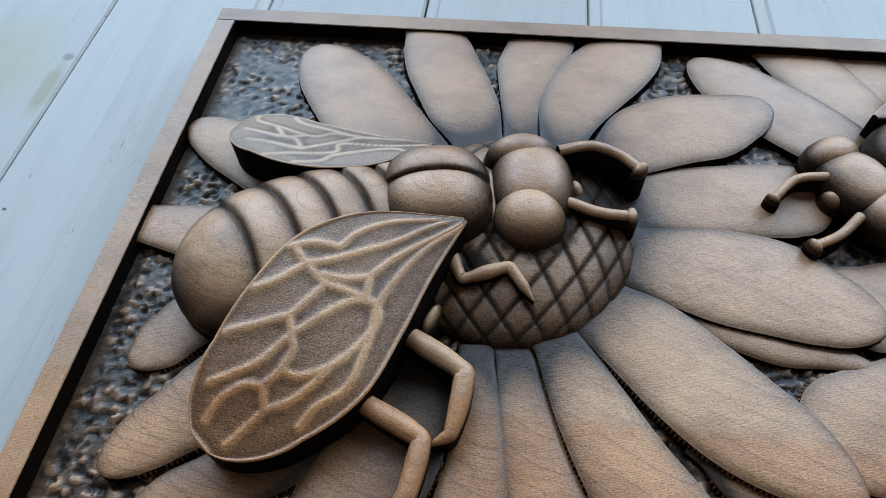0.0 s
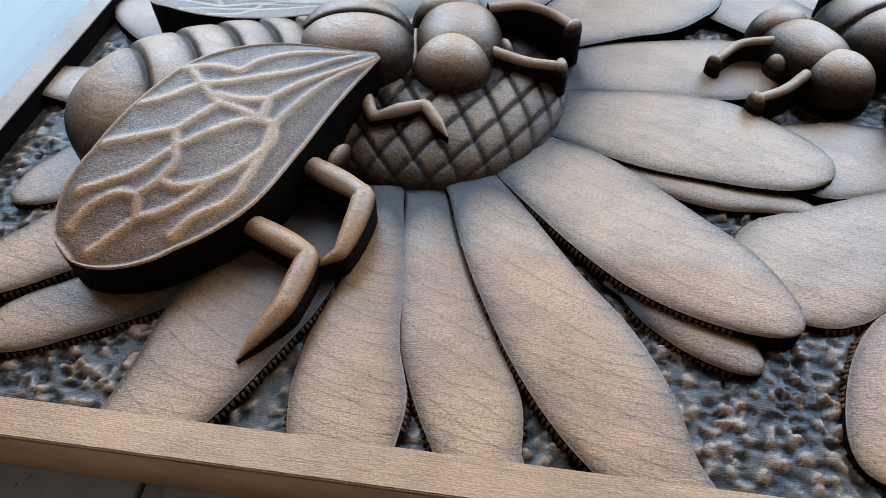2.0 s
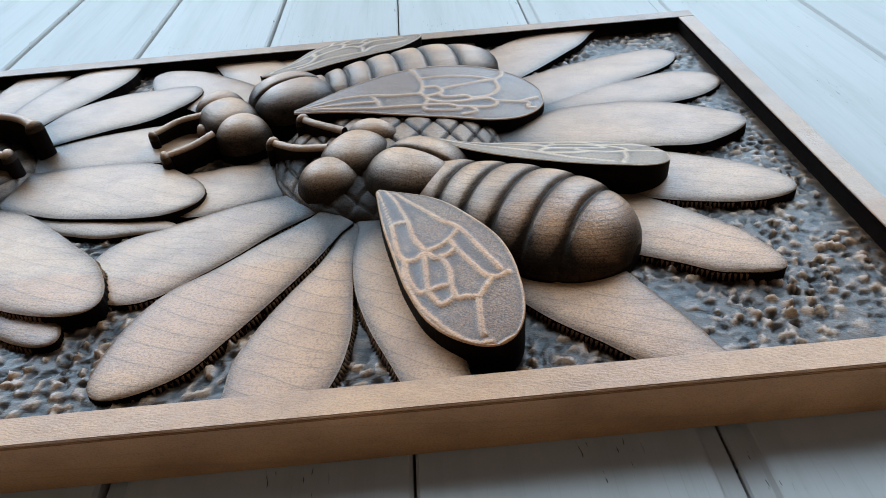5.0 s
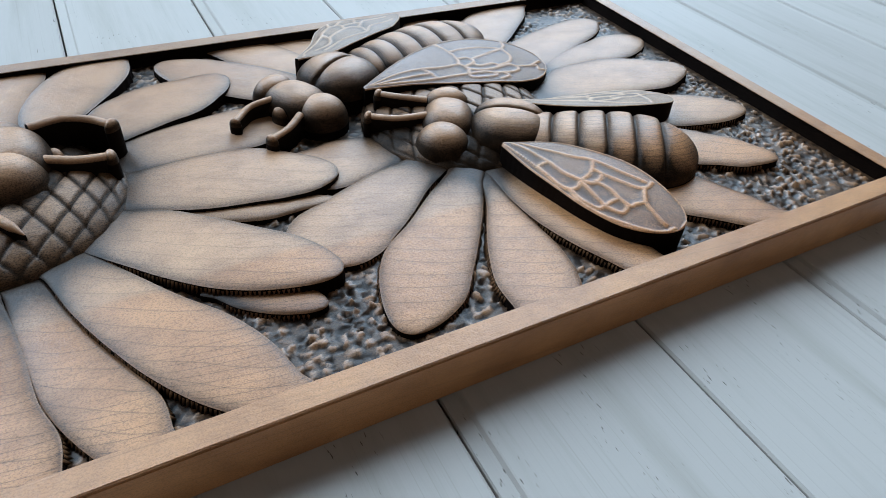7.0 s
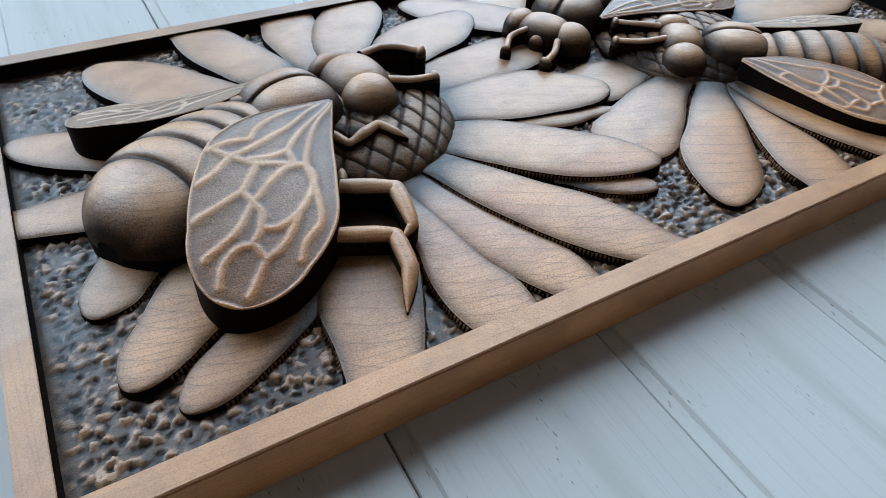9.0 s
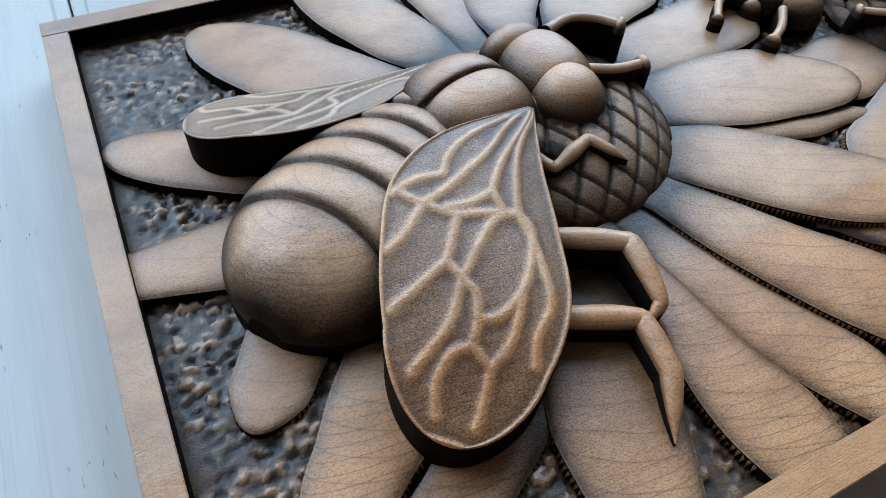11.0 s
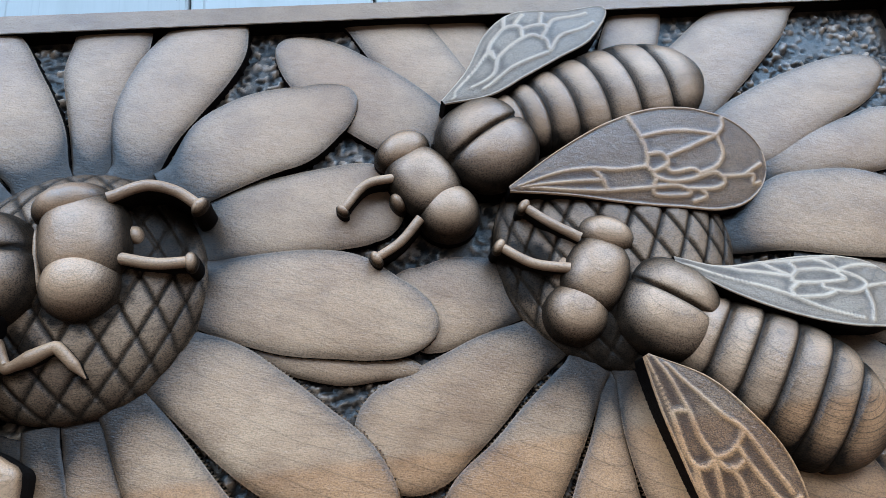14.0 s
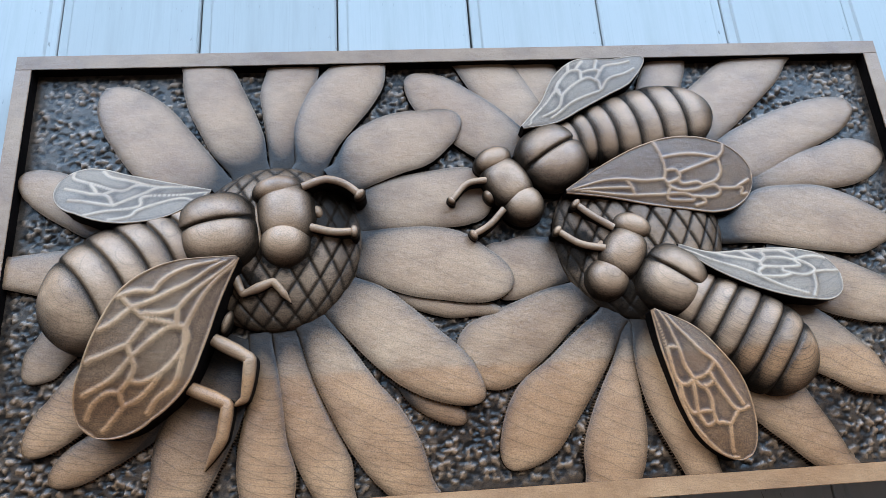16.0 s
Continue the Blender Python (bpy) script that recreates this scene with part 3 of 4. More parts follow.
petal((0.3857, 0.0981), (0.3642, 0.0043), (0.0, -0.7, -0.9, -1.8), (3.9, 6.8, 12.6, 17.9, 19.3, 16.9), z0=0.0180, z1=0.0205, blunt=True)
petal((0.3952, 0.1013), (0.4212, 0.0043), (-2.2, -3.6, -3.4, -1.6), (6.0, 11.2, 13.7, 14.0, 13.0, 11.5), z0=0.0190, z1=0.0205, blunt=True)
petal((0.3752, 0.1033), (0.3042, 0.0203), (-0.3, -0.9, -2.8, -1.0), (8.8, 13.8, 17.2, 20.8, 18.5, 11.5), z0=0.02, z1=0.0185)
petal((0.3612, 0.1203), (0.2862, 0.0693), (-3.6, -4.4, -5.7, -7.0), (10.6, 14.9, 19.1, 22.2, 23.2, 16.5), z0=0.0195, z1=0.0185)


def flower_centre(cx, cy, r, z_edge, z_top, turn, step, shaded_spots, label):
    """A low dome scored with crossing grooves into diamonds; shaded spots (x, y, radius): painted shade of heads and
    legs, with glaze left there.
    """
    so = Solid()
    rr, aa = np.linspace(0.0, 1.0, 100), np.linspace(0, 2 * np.pi, 280, endpoint=False)
    rad, ang = np.meshgrid(rr, aa, indexing="ij")
    x, y = rad * np.cos(ang), rad * np.sin(ang)
    z = z_edge + (z_top - z_edge) * np.sqrt(np.clip(1 - rad**2, 0, 1)) ** 1.1
    c, s = math.cos(turn), math.sin(turn)
    # the lines close up towards the rim, as on a ball
    k = np.arcsin(np.clip(rad * 0.96, 0, 0.999)) / np.maximum(rad * 0.96, 1e-4)
    p, q = (x * c + y * s) * k, (-x * s + y * c) * k
    deep = np.zeros_like(z)
    for f in (p * 0.86 + q * 0.5, p * 0.86 - q * 0.5):
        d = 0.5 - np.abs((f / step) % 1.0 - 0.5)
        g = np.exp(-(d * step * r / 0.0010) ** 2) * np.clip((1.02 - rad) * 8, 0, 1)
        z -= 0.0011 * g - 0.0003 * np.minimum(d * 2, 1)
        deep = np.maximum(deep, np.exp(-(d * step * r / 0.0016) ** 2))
    spot_shade = np.zeros_like(z)
    for bx, by, br in shaded_spots:
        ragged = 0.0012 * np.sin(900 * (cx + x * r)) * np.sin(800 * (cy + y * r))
        spot_shade = np.maximum(spot_shade, np.clip((br - np.hypot(cx + x * r - bx, cy + y * r - by) + ragged) / 0.005, 0, 1))
    deep = np.maximum(deep, spot_shade)
    # glaze in the grooves; the general and rim darkening includes painted shade
    so.grid(np.dstack((cx + x * r, cy + y * r, z)), BED - 0.002, closed=True, glaze_and_shade=np.clip(deep, 0, 1) * 0.96 + (0.36 + 0.44 * np.clip((rad - 0.66) / 0.34, 0, 1)) * (1 - deep))
    return so.make("flower_centre", panel, label, [BEEWOOD, STAIN_SHADE])


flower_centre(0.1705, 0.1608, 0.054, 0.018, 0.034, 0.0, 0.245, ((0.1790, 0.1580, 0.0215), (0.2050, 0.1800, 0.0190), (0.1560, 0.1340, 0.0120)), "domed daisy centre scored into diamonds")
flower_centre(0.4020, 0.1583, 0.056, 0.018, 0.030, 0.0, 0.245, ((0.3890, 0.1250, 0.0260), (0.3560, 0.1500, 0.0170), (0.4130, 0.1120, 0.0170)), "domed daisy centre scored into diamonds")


# ---- the carved bees ----
def dome(so, c, rx, ry, turn, z_edge, z_top, floor=0.012, power=1.0, square=2.0, groove=None):
    """A rounded boss; square above 2 makes it barrel-shaped; groove: offset and bow of a line cut along it."""
    fine = groove is not None
    rr = np.sin(np.linspace(0, np.pi / 2, 60 if fine else 18))
    aa = np.linspace(0, 2 * np.pi, 140 if fine else 40, endpoint=False)
    rad, ang = np.meshgrid(rr, aa, indexing="ij")
    e = 2.0 / square
    a = rad * np.sign(np.cos(ang)) * np.abs(np.cos(ang)) ** e * rx
    b = rad * np.sign(np.sin(ang)) * np.abs(np.sin(ang)) ** e * ry
    z = z_edge + (z_top - z_edge) * np.sqrt(np.clip(1 - rad**2.3, 0, 1)) ** power
    deep = np.zeros_like(z)
    if fine:
        d = b - groove[0] - groove[1] * (a / rx) ** 2
        g = np.exp(-(d / 0.0008) ** 2)
        z -= 0.0016 * g + 0.0022 * np.exp(-(np.abs(d) / 0.004))
        deep = np.exp(-(d / 0.0017) ** 2)
    ct, st = math.cos(turn), math.sin(turn)
    # glaze in the groove; flanks darken towards the foot as painted shade
    so.grid(np.dstack((c[0] + a * ct - b * st, c[1] + a * st + b * ct, z)), floor, closed=True, glaze_and_shade=np.clip(0.95 * deep + 0.97 * np.clip((rad - 0.50) / 0.40, 0, 1) ** 1.1, 0, 0.97))


def abdomen(so, a, b, half, z_edge, z_top, bands, bend=0.25, waist=0.62):
    """A plump banded body from the waist a to the end b."""
    a, b = np.array(a), np.array(b)
    ln = np.linalg.norm(b - a)
    ax = (b - a) / ln
    n = np.array((-ax[1], ax[0]))
    s, th = np.linspace(0, 1, 150), np.linspace(-np.pi / 2, np.pi / 2, 37)
    S, TH = np.meshgrid(s, th, indexing="ij")
    U = np.sin(TH)
    shape = np.where(S < 0.62, waist + (1 - waist) * np.sin(np.pi / 2 * np.clip(S / 0.62, 0, 1)), np.sqrt(np.clip(1 - ((S - 0.62) / 0.385) ** 2, 0, 1)))
    shape = np.maximum(shape, 0.03)
    along = S - bend * 0.25 * U**2
    lift = np.cos(TH) * (z_top - z_edge) * shape ** 0.8
    g, deep = np.zeros_like(S), np.zeros_like(S)
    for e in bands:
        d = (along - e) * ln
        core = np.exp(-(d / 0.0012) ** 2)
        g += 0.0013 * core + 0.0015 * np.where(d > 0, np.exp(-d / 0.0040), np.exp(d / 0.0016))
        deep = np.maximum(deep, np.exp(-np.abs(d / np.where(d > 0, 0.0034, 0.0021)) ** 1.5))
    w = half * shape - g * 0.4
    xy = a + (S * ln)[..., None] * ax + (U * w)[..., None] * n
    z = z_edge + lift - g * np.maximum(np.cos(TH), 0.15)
    # glaze between the bands; dark flanks and end are shade painted in
    so.grid(np.dstack((xy, z)), 0.012, glaze_and_shade=np.clip(0.95 * deep + 0.97 * np.clip((np.maximum(np.abs(U), (S - 0.69) / 0.31) - 0.56) / 0.38, 0, 1) ** 1.1, 0, 0.97))


def spline(points, n, tight=0.5):
    p = np.array(points, float)
    d = np.r_[0, np.cumsum(np.linalg.norm(np.diff(p, axis=0), axis=1))]
    at = np.linspace(0, d[-1], n)
    lin = np.stack([np.interp(at, d, p[:, k]) for k in range(3)], 1)
    cur = np.stack([smooth_curve(d, p[:, k], at) for k in range(3)], 1)
    return lin * (1 - tight) + cur * tight


class Wing:
    """A veined wing: the membrane is sunk between soft-shouldered veins and a border, and its side drops to what lies under it."""

    def __init__(self, leaf, z0, z1, twist=0.0, crown=0.0012, r=0.0015, arch=0.0, dark=1.0, finish=None):
        self.finish = finish or MEMBRANE
        self.dark, self.wide = dark, max(leaf.half) / 1000
        self.lf, self.z0, self.z1, self.twist, self.crown, self.r, self.arch = leaf, z0, z1, twist, crown, r, arch
        self.line, self.rad, self.run = [], [], []

    def surface(self, s, u):
        z = self.z0 + (self.z1 - self.z0) * s + self.crown * (1 - u**2) * np.sin(np.pi * (0.15 + 0.75 * s)) + self.twist * u * self.lf.width(s) / self.wide + self.arch * 4 * s * (1 - s)
        return np.dstack((self.lf.at(s, u), z))

    def vein(self, *points):
        v = np.array(points, float)
        d = np.r_[0, np.cumsum(np.linalg.norm(np.diff(v, axis=0), axis=1))]
        at = np.linspace(0, d[-1], 12 + 12 * len(v))
        f = smooth_curve if len(v) > 2 else lambda x, y, q: np.interp(q, x, y)
        s, u = np.clip(f(d, v[:, 0], at), 0, 0.9985), np.clip(f(d, v[:, 1], at), -0.97, 0.97)
        p = self.lf.at(s, u)
        self.line.append(p)
        self.run.append(np.linalg.norm(np.gradient(p, axis=0), axis=1))
        # veins thin out where the wing narrows to its root
        self.rad.append(self.r * np.clip(0.45 + 1.6 * s, 0.45, 1.0))

    def make(self, body):
        s = 1 - (1 - np.linspace(0, 1, 190)) ** 2.0
        q = np.linspace(-1, 1, 97)
        S, U = np.meshgrid(s, np.sign(q) * (1 - (1 - np.abs(q)) ** 1.25), indexing="ij")
        pts = self.surface(S, U)
        flat = pts[:, :, :2].reshape(-1, 2)
        line, rad, run = np.concatenate(self.line), np.concatenate(self.rad), np.concatenate(self.run)
        top, near, crowd = np.zeros(len(flat)), np.full(len(flat), 9.0), np.zeros(len(flat))
        for k in range(0, len(line), 200):
            d = np.linalg.norm(flat[:, None] - line[None, k:k + 200], axis=2) / rad[None, k:k + 200]
            top = np.maximum(top, (rad[None, k:k + 200] * (0.70 * np.exp(-(d / 1.15) ** 2) + 0.30 * np.exp(-(d / 2.6) ** 2))).max(1))
            near = np.minimum(near, d.min(1))
            crowd += (np.exp(-(d * rad[None, k:k + 200] / 0.0040) ** 2) * run[None, k:k + 200]).sum(1) / 0.0071
        # the tight corners between veins are darker
        pocket = np.clip((crowd.reshape(S.shape) - 0.75) / 0.7, 0, 1)
        top, near = top.reshape(S.shape), near.reshape(S.shape)
        gap = np.minimum((1 - np.abs(U)) * np.maximum(self.lf.width(S), 1e-4), (1 - S) * self.lf.len * 0.9)
        wide = self.r * np.clip(0.45 + 1.6 * S, 0.45, 1.0)
        rim = 0.8 * wide * np.exp(-(np.maximum(gap - 0.0004, 0) / (wide * 0.8)) ** 2)
        lift = np.maximum(top, rim)
        pts[:, :, 2] += 0.66 * lift - 0.40 * self.r - 0.0005 * (1 - np.clip(gap / 0.0007, 0, 1)) ** 2
        bare = np.clip(lift / (0.62 * wide), 0, 1)
        near = np.minimum(near, gap / wide)
        glaze_and_shade = self.dark * (1 - bare) ** 0.8 * np.clip(0.50 + 0.20 * np.exp(-((near - 1.9) / 1.6) ** 2) + 0.50 * pocket, 0, 0.97)
        so = Solid()
        so.grid(pts, 0.012, glaze_and_shade=glaze_and_shade, flute=0.0004)
        return so.make("wing", body, "flat carved wing with raised branching veins" if self.finish is MEMBRANE else "pale wing with raised lighter veins", [self.finish, STAIN_SHADE])


def bee(thorax, collar, head, eyes, belly, antennae, legs, bits):
    so = Solid()
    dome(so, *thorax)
    body = so.make("carved_bee", panel, "plump carved bee with a split back, relief in brown wood", [BEEWOOD, STAIN_SHADE])
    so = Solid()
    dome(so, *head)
    so.make("head", body, "", [BEEWOOD, STAIN_SHADE])
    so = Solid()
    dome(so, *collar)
    so.make("collar", body, "", [BEEWOOD, STAIN_SHADE])
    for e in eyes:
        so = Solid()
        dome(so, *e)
        so.make("eye", body, "", [BEEWOOD, STAIN_SHADE])
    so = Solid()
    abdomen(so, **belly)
    so.make("abdomen", body, "rounded abdomen cut into bands", [BEEWOOD, STAIN_SHADE])
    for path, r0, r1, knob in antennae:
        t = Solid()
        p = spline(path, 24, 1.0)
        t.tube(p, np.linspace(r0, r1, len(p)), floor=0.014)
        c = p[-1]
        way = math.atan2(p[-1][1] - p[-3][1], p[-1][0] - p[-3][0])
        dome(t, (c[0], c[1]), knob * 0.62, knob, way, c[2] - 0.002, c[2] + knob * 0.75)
        t.make("antenna", body, "short antenna with a knobbed end", [BEEWOOD, STAIN_SHADE])
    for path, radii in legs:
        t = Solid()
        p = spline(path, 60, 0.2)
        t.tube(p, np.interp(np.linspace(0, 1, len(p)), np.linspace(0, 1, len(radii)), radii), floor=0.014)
        t.make("leg", body, "jointed carved leg", [WOOD, STAIN_SHADE])
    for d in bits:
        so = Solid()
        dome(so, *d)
        so.make("mouthpart", body, "", [BEEWOOD, STAIN_SHADE])
    return body


bee_a = bee(
    thorax=((0.1390, 0.1665), 0.0250, 0.0258, 0.18, 0.029, 0.0505, 0.012, 0.9, 2.5, (0.0030, -0.001)),
    collar=((0.1625, 0.1690), 0.0022, 0.0195, 0.14, 0.026, 0.0372, 0.012, 0.9, 2.3),
    head=((0.1790, 0.1765), 0.0182, 0.0222, 0.10, 0.028, 0.0458, 0.012, 0.9, 2.5),
    eyes=[((0.1785, 0.1580), 0.0165, 0.0162, 0.0, 0.025, 0.0460), ((0.1735, 0.1925), 0.0165, 0.0100, 0.15, 0.029, 0.0445)],
    belly=dict(a=(0.1327, 0.1732), b=(0.042, 0.111), half=0.0370, z_edge=0.024, z_top=0.0490, bands=(0.13, 0.245, 0.375, 0.52, 0.685), bend=0.3, waist=0.60),
    antennae=[([(0.189, 0.192, 0.039), (0.205, 0.197, 0.038), (0.215, 0.194, 0.037), (0.224, 0.187, 0.036)], 0.0026, 0.0024, 0.0046),
              ([(0.193, 0.167, 0.036), (0.207, 0.164, 0.034), (0.220, 0.164, 0.033)], 0.0026, 0.0024, 0.0046)],
    legs=[([(0.147, 0.143, 0.032), (0.154, 0.128, 0.032), (0.172, 0.134, 0.034), (0.182, 0.1215, 0.031)], (0.0022, 0.0030, 0.0024, 0.0022, 0.0032, 0.0026, 0.0024, 0.0022, 0.0003)),
          ([(0.138, 0.102, 0.030), (0.159, 0.0895, 0.031), (0.156, 0.0675, 0.028), (0.148, 0.0635, 0.025)], (0.0038, 0.0042, 0.0042, 0.0037, 0.0040, 0.0038, 0.0032, 0.0022, 0.0004)),
          ([(0.125, 0.0755, 0.028), (0.1465, 0.065, 0.028), (0.144, 0.047, 0.027), (0.134, 0.030, 0.0225)], (0.0038, 0.0042, 0.0042, 0.0036, 0.0040, 0.0038, 0.0034, 0.0022, 0.0003))],
    bits=[((0.1975, 0.1785), 0.0042, 0.0062, 0.3, 0.022, 0.0340), ((0.1435, 0.1130), 0.0030, 0.0085, -0.35, 0.020, 0.0290)])
w = Wing(Leaf((0.1531, 0.1470), (0.0765, 0.0507), (-9.3, -10.1, -5.6, -3.8), (1.5, 17.4, 26.9, 29.0, 23.3, 15.6)), 0.0455, 0.034, -0.0065, arch=0.0042, r=0.0013)
w.vein((0.07, -0.46), (0.18, -0.55), (0.27, -0.55), (0.35, -0.48))
w.vein((0.35, -0.48), (0.4, -0.76), (0.46, -0.93))
w.vein((0.05, -0.17), (0.18, -0.03), (0.32, -0.24), (0.43, -0.49), (0.46, -0.61))
w.vein((0.45, -0.89), (0.46, -0.61), (0.46, -0.23), (0.43, 0.06), (0.39, 0.49))
w.vein((0.02, 0.47), (0.17, 0.3), (0.27, 0.2), (0.35, 0.16))
w.vein((0.35, 0.15), (0.4, -0.03), (0.45, -0.33))
w.vein((0.35, 0.16), (0.41, 0.34))
w.vein((0.02, 0.79), (0.15, 0.49), (0.28, 0.48), (0.39, 0.49))
w.vein((0.47, -0.6), (0.55, -0.73), (0.62, -0.91))
w.vein((0.46, -0.21), (0.54, -0.27), (0.6, -0.32))
w.vein((0.6, -0.32), (0.68, -0.57), (0.76, -0.88))
w.vein((0.6, -0.32), (0.63, -0.14))
w.vein((0.39, 0.49), (0.45, 0.17), (0.56, -0.04), (0.63, -0.14))
w.vein((0.63, -0.14), (0.73, -0.21), (0.81, -0.39), (0.88, -0.66))
w.vein((0.63, -0.14), (0.68, 0.04), (0.72, 0.07))
w.vein((0.72, 0.07), (0.68, 0.33), (0.62, 0.46), (0.5, 0.6), (0.44, 0.64), (0.39, 0.49))
w.vein((0.72, 0.07), (0.78, 0.05))
w.vein((0.78, 0.05), (0.84, -0.23), (0.91, -0.33), (0.95, -0.32))
w.vein((0.78, 0.05), (0.82, 0.32))
w.vein((0.82, 0.32), (0.74, 0.47), (0.62, 0.48))
w.vein((0.82, 0.32), (0.89, 0.37), (0.95, 0.48))
w.vein((0.39, 0.49), (0.47, 0.65), (0.54, 0.72), (0.62, 0.79), (0.71, 0.72), (0.78, 0.81))
w.make(bee_a)
w = Wing(Leaf((0.1345, 0.1916), (0.0425, 0.2095), (8.0, 11.2, 11.6, 9.5), (1.5, 11.4, 16.2, 18.1, 17.3, 13.2)), 0.0385, 0.0335, 0.0055, r=0.0008, dark=0.90, finish=PALE)
w.vein((0.03, -1), (0.34, -0.67), (0.42, -0.32), (0.58, 0.34))
w.vein((0.34, -0.67), (0.43, -0.67), (0.62, -0.25), (0.79, -0.3), (0.95, -1))
w.vein((0.43, -0.67), (0.57, -0.75), (0.68, -0.73), (0.75, -0.87))
w.vein((0.62, -0.25), (0.68, 0.02))
w.vein((0.76, 0.11), (0.68, 0.02), (0.58, 0.34))
w.vein((0.79, -0.3), (0.76, 0.11), (0.93, 0.08))
w.vein((0.58, 0.34), (0.72, 0.41), (0.87, 0.55))
w.vein((0.01, 1), (0.25, -0.27), (0.36, -0.22), (0.44, 0.35), (0.61, 0.59), (0.73, 0.93))
w.vein((0.05, 1), (0.23, 0), (0.33, 0.22), (0.42, 0.48), (0.46, 0.74), (0.57, 0.9))
w.make(bee_a)
bee_b = bee(
    thorax=((0.3500, 0.2125), 0.0230, 0.0240, 0.55, 0.024, 0.0390, 0.012, 0.9, 2.4, (0.0025, -0.001)),
    collar=((0.3335, 0.2030), 0.0018, 0.0165, 0.55, 0.021, 0.0290, 0.012, 0.9, 2.3),
    head=((0.3185, 0.1960), 0.0150, 0.0185, 0.55, 0.023, 0.0355, 0.012, 0.9, 2.5),
    eyes=[((0.3280, 0.1810), 0.0145, 0.0142, 0.0, 0.020, 0.0345), ((0.3105, 0.2118), 0.0138, 0.0096, 0.45, 0.023, 0.0345)],
    belly=dict(a=(0.358, 0.2234), b=(0.466, 0.247), half=0.0280, z_edge=0.021, z_top=0.0370, bands=(0.10, 0.20, 0.325, 0.465, 0.61, 0.77), bend=-0.1, waist=0.55),
    antennae=[([(0.3055, 0.197, 0.029), (0.2935, 0.196, 0.0275), (0.2815, 0.1845, 0.0265)], 0.0022, 0.0019, 0.0034),
              ([(0.3145, 0.177, 0.028), (0.3045, 0.167, 0.027), (0.2940, 0.161, 0.0265)], 0.0022, 0.0020, 0.0040)],
    legs=[], bits=[((0.3060, 0.1870), 0.0032, 0.0055, 0.5, 0.020, 0.0290)])
w = Wing(Leaf((0.3551, 0.1860), (0.4848, 0.1861), (5.8, 9.1, 10.5, 8.8), (1.5, 11.3, 20.1, 24.9, 24.4, 17.0)), 0.032, 0.024, 0.003, arch=0.0048, r=0.0009, dark=1.0)
w.vein((0.03, -0.03), (0.15, 0.01), (0.3, -0.11))
w.vein((0.04, -0.35), (0.17, -0.45), (0.33, -0.47))
w.vein((0.07, -0.57), (0.22, -0.79), (0.34, -0.75), (0.39, -0.7))
w.vein((0.3, -0.11), (0.33, -0.47), (0.34, -0.75))
w.vein((0.3, -0.11), (0.4, -0.23), (0.5, -0.2))
w.vein((0.5, -0.2), (0.51, 0.07), (0.5, 0.43), (0.47, 0.92))
w.vein((0.81, 0.5), (0.84, 0.7), (0.85, 0.93))
w.vein((0.5, 0.43), (0.66, 0.5), (0.81, 0.5))
w.vein((0.92, -0.68), (0.95, -0.8))
w.vein((0.89, -0.39), (0.97, -0.2))
w.vein((0.51, 0.05), (0.55, 0.06), (0.58, -0.04), (0.57, -0.21), (0.52, -0.3), (0.5, -0.2))
w.vein((0.58, -0.04), (0.69, 0.19), (0.81, 0.5))
w.vein((0.57, -0.21), (0.6, -0.33), (0.68, -0.25), (0.7, -0.32), (0.67, -0.44), (0.59, -0.51), (0.53, -0.43), (0.52, -0.3))
w.vein((0.7, -0.32), (0.76, -0.21), (0.81, 0.04), (0.81, 0.48))
w.vein((0.53, -0.43), (0.51, -0.63))
w.vein((0.51, -0.63), (0.6, -0.59), (0.64, -0.64), (0.63, -0.76), (0.53, -0.79), (0.51, -0.63))
w.vein((0.67, -0.44), (0.77, -0.29), (0.79, -0.36), (0.74, -0.6), (0.69, -0.62), (0.64, -0.64))
w.vein((0.79, -0.36), (0.89, -0.39), (0.92, -0.68))
w.vein((0.69, -0.62), (0.71, -0.75), (0.66, -0.86))
w.vein((0.39, -0.7), (0.51, -0.63))
w.make(bee_b)
w = Wing(Leaf((0.3313, 0.2322), (0.4239, 0.2858), (-0.0, 5.9, 7.1, 1.3), (1.5, 9.3, 15.9, 17.6, 11.7, 6.3)), 0.033, 0.028, -0.001, r=0.0008, dark=0.90, finish=PALE)
w.vein((0.04, -0.32), (0.22, 0.58), (0.32, 0.5), (0.34, 0.17))
w.vein((0.15, -0.07), (0.26, -0.24), (0.35, 0.06))
w.vein((0.19, -0.51), (0.31, -0.49), (0.57, -0.69))
w.vein((0.35, 0.06), (0.44, 0.08), (0.54, 0.06), (0.6, -0.15), (0.59, -0.68))
w.vein((0.34, 0.17), (0.4, 0.61), (0.49, 0.66), (0.54, 0.55), (0.53, 0.09))
w.vein((0.49, 0.66), (0.54, 1))
w.vein((0.54, 0.55), (0.62, 0.8))
w.vein((0.56, 0.33), (0.65, 0.27), (0.66, 0.08), (0.6, -0.21))
w.vein((0.65, 0.27), (0.71, 0.83))
w.vein((0.66, 0.08), (0.79, 0.49), (0.89, 0.39))
w.vein((0.59, -0.68), (0.75, -0.28), (0.88, -0.42))
w.make(bee_b)
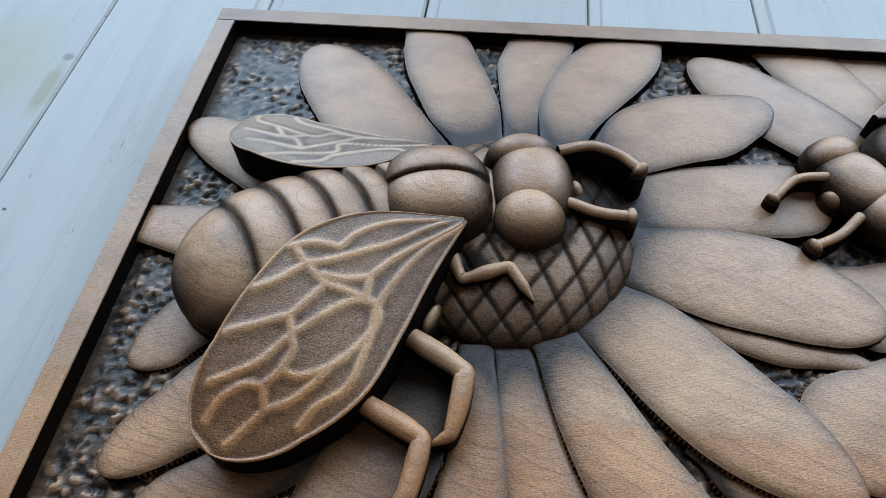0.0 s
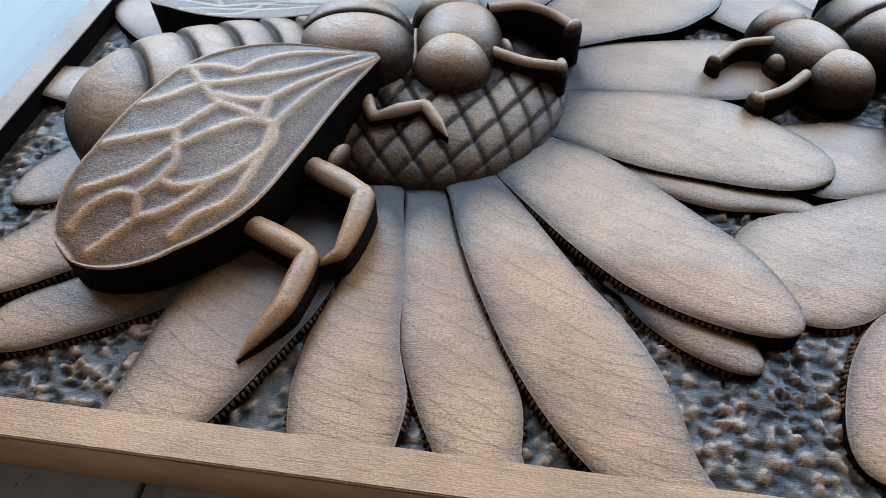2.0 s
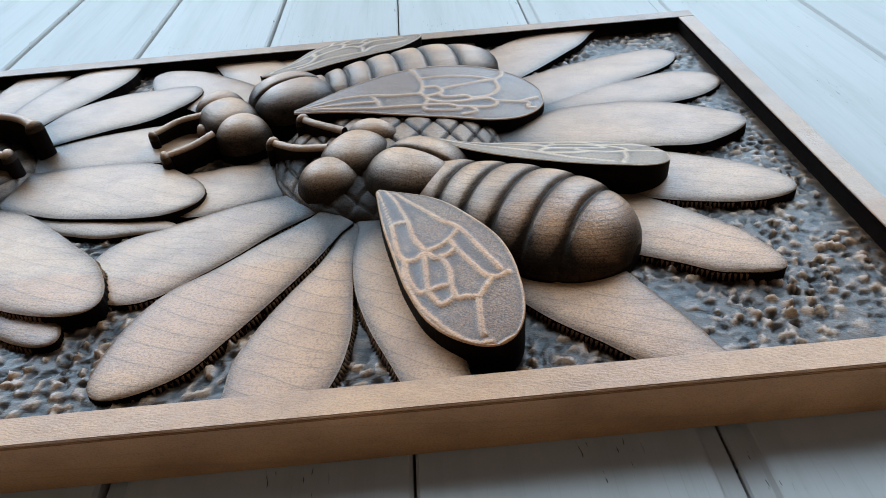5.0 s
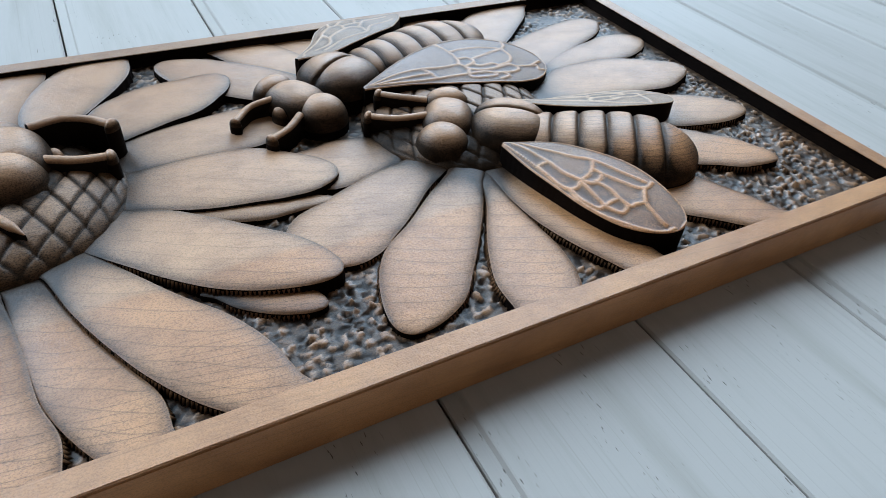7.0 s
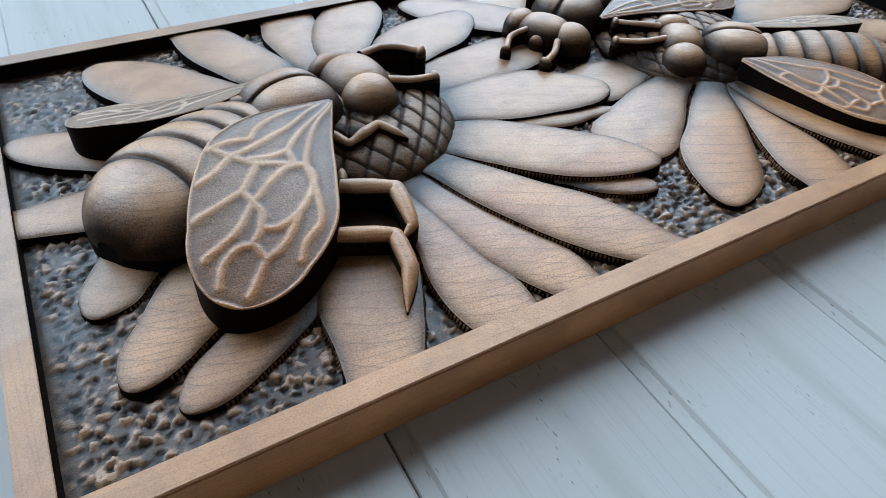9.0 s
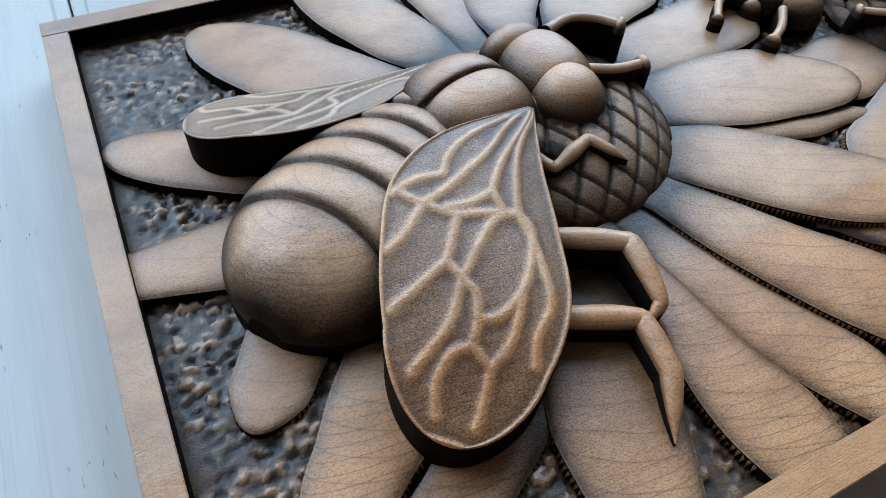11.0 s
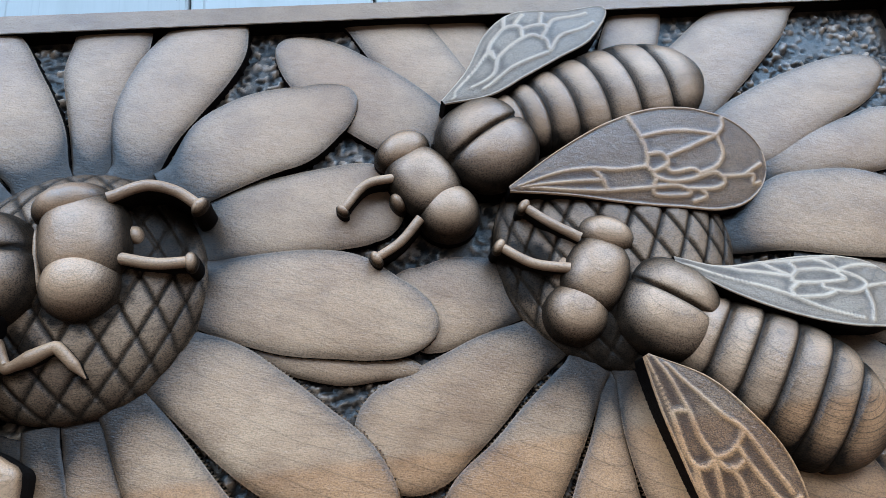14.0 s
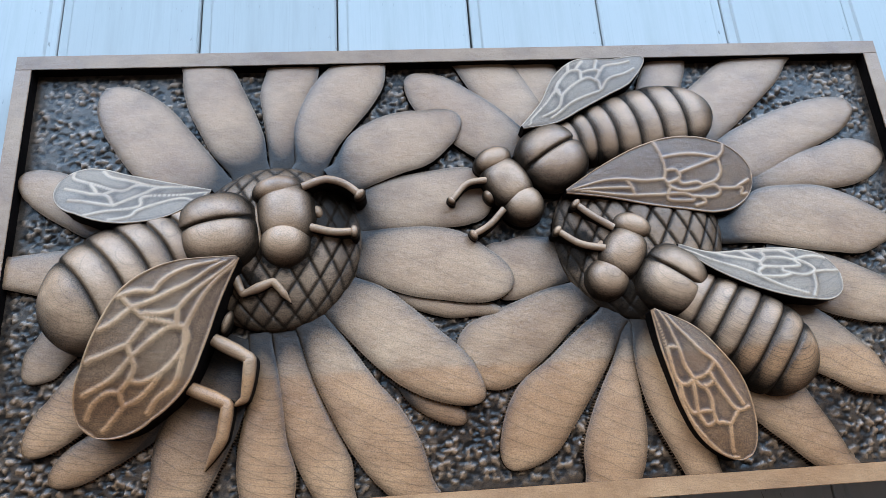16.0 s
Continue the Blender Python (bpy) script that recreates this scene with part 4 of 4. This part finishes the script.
bee_c = bee(
    thorax=((0.4155, 0.1260), 0.0225, 0.0230, -0.62, 0.024, 0.0395, 0.012, 0.9, 2.4, (0.0025, 0.001)),
    collar=((0.3995, 0.1365), 0.0018, 0.0165, -0.6, 0.021, 0.0295, 0.012, 0.9, 2.3),
    head=((0.3870, 0.1447), 0.0150, 0.0185, -0.58, 0.023, 0.0370, 0.012, 0.9, 2.5),
    eyes=[((0.3758, 0.1292), 0.0150, 0.0145, 0.0, 0.020, 0.0345), ((0.3952, 0.1618), 0.0142, 0.0098, -0.35, 0.023, 0.0358)],
    belly=dict(a=(0.422, 0.118), b=(0.4955, 0.063), half=0.0305, z_edge=0.021, z_top=0.0410, bands=(0.13, 0.28, 0.44, 0.60, 0.76), bend=0.1),
    antennae=[([(0.382, 0.160, 0.032), (0.369, 0.169, 0.032), (0.3600, 0.1772, 0.0315)], 0.0024, 0.0021, 0.0042),
              ([(0.375, 0.147, 0.031), (0.360, 0.151, 0.030), (0.3468, 0.1605, 0.029)], 0.0024, 0.0021, 0.0042)],
    legs=[], bits=[((0.3735, 0.1500), 0.0040, 0.0055, -0.5, 0.020, 0.0295)])
w = Wing(Leaf((0.3989, 0.1068), (0.4379, 0.0162), (4.5, 5.5, 5.0, 3.0), (1.5, 11.7, 16.8, 19.5, 16.8, 10.6)), 0.0315, 0.0300, 0.0035, arch=0.001, r=0.0009, dark=1.0)
w.vein((0, 0.27), (0.11, -0.66), (0.24, -0.75))
w.vein((0, 0.95), (0.12, -0.03), (0.2, -0.22), (0.27, -0.28))
w.vein((0.24, -0.75), (0.25, -0.51), (0.27, -0.28))
w.vein((0.24, -0.73), (0.34, -0.82), (0.4, -0.86), (0.46, -0.8))
w.vein((0.27, -0.28), (0.38, -0.4), (0.47, -0.35))
w.vein((0.46, -0.8), (0.48, -0.61), (0.47, -0.35))
w.vein((0.06, 0.59), (0.19, 0.27), (0.33, 0.36), (0.44, 0.54), (0.59, 0.55), (0.72, 0.68))
w.vein((0.47, -0.35), (0.48, -0), (0.47, 0.21), (0.44, 0.54))
w.vein((0.47, -0.35), (0.51, -0.29), (0.54, -0.08), (0.53, 0.18))
w.vein((0.47, 0.2), (0.53, 0.18))
w.vein((0.46, -0.8), (0.55, -0.87), (0.61, -0.85), (0.65, -0.68))
w.vein((0.48, -0.4), (0.57, -0.54), (0.65, -0.68))
w.vein((0.53, -0.15), (0.6, -0.15), (0.68, -0.26))
w.vein((0.65, -0.68), (0.66, -0.47), (0.68, -0.26))
w.vein((0.53, 0.18), (0.61, 0.23), (0.71, 0.36), (0.74, 0.49), (0.75, 0.8))
w.vein((0.74, 0.49), (0.76, 0.31), (0.79, 0.06))
w.vein((0.68, -0.26), (0.73, -0.3), (0.76, -0.14), (0.79, 0.06))
w.vein((0.79, 0.06), (0.85, -0.12), (0.93, -0.47))
w.vein((0.65, -0.68), (0.72, -0.64), (0.74, -0.51), (0.73, -0.3))
w.vein((0.45, -0.79), (0.56, -0.95), (0.67, -0.95), (0.76, -0.9), (0.84, -0.9), (0.92, -0.95), (0.97, -0.69))
w.make(bee_c)
w = Wing(Leaf((0.4211, 0.1463), (0.5278, 0.1259), (-6.0, -6.9, -6.0, -5.0), (1.5, 6.1, 12.3, 16.9, 17.9, 14.4)), 0.033, 0.027, -0.005, r=0.0008, dark=0.90, finish=PALE)
w.vein((0, 0.95), (0.14, 0.95), (0.38, 0.95), (0.51, 0.85), (0.63, 0.88), (0.73, 0.94))
w.vein((0, 0.95), (0.16, 0.95), (0.3, 0.59), (0.5, 0.3))
w.vein((0, -0.95), (0.2, -0.02), (0.35, -0.17), (0.48, -0.39), (0.58, -0.6), (0.76, -0.78))
w.vein((0.38, 0.93), (0.44, 0.58), (0.5, 0.3))
w.vein((0.51, 0.85), (0.53, 0.51), (0.5, 0.3))
w.vein((0.53, 0.51), (0.64, 0.55), (0.71, 0.49), (0.68, 0.75), (0.63, 0.88))
w.vein((0.5, 0.3), (0.52, 0.1), (0.63, 0.15), (0.73, 0.25), (0.71, 0.49))
w.vein((0.52, 0.1), (0.48, -0.17), (0.49, -0.41))
w.vein((0.63, 0.15), (0.65, -0.05), (0.73, -0.09), (0.82, 0.09), (0.8, 0.39), (0.74, 0.51))
w.vein((0.71, 0.49), (0.79, 0.69), (0.91, 0.89))
w.vein((0.82, 0.09), (0.94, 0.37), (0.98, 0.7))
w.vein((0.82, 0.09), (0.82, -0.47), (0.8, -0.83))
w.vein((0.5, -0.39), (0.62, -0.25), (0.67, -0.12))
w.make(bee_c)

# ---- the white boards under the panel ----
floor = tagged(new("floor"), "white-painted tongue-and-groove boards with dark gaps", "floor", kind="structure")
PITCH = 0.0993


def board(left, right, gap):
    """One board, with a sunk bead along the edges that are named."""
    w = PITCH - gap
    prof = [(0, -0.016)]
    prof += [(0, -0.0032), (0.0006, -0.0024), (0.0066, -0.0018), (0.0078, -0.0003), (0.0086, 0.0)] if left else [(0, -0.0012), (0.0010, 0.0)]
    prof += [(w - 0.0086, 0.0), (w - 0.0078, -0.0003), (w - 0.0066, -0.0018), (w - 0.0006, -0.0024), (w, -0.0032)] if right else [(w - 0.0012, 0.0), (w, -0.0012)]
    prof += [(w, -0.016)]
    n = len(prof)
    v = [(x, y, z) for y in (Y0, Y1) for x, z in prof]
    f = [(i, i + 1, n + i + 1, n + i) for i in range(n - 1)] + [tuple(range(n)), tuple(range(2 * n - 1, n - 1, -1))]
    me = bpy.data.meshes.new("plank")
    me.from_pydata(v, [], f)
    me.materials.append(PAINT)
    return me


kinds = {"one": board(True, False, 0.0010), "other": board(False, True, 0.0010), "wide": board(True, False, 0.0018)}
start = 0.110 - PITCH * 31
for i in range(68):
    kind = "wide" if i in (32, 37, 25) else "other" if i in (29, 34, 40) else "one"
    ob = new("plank", kinds[kind])
    ob.parent = floor
    ob.location = (start + PITCH * i, 0, 0)
bm = bmesh.new()
box(bm, X0 - 0.2, X1 + 0.2, Y0 - 0.1, Y1 + 0.1, -0.05, -0.017)
tagged(part("subfloor", bm, STAIN_SHADE), "dark boarding under the planks", "subfloor", kind="structure")
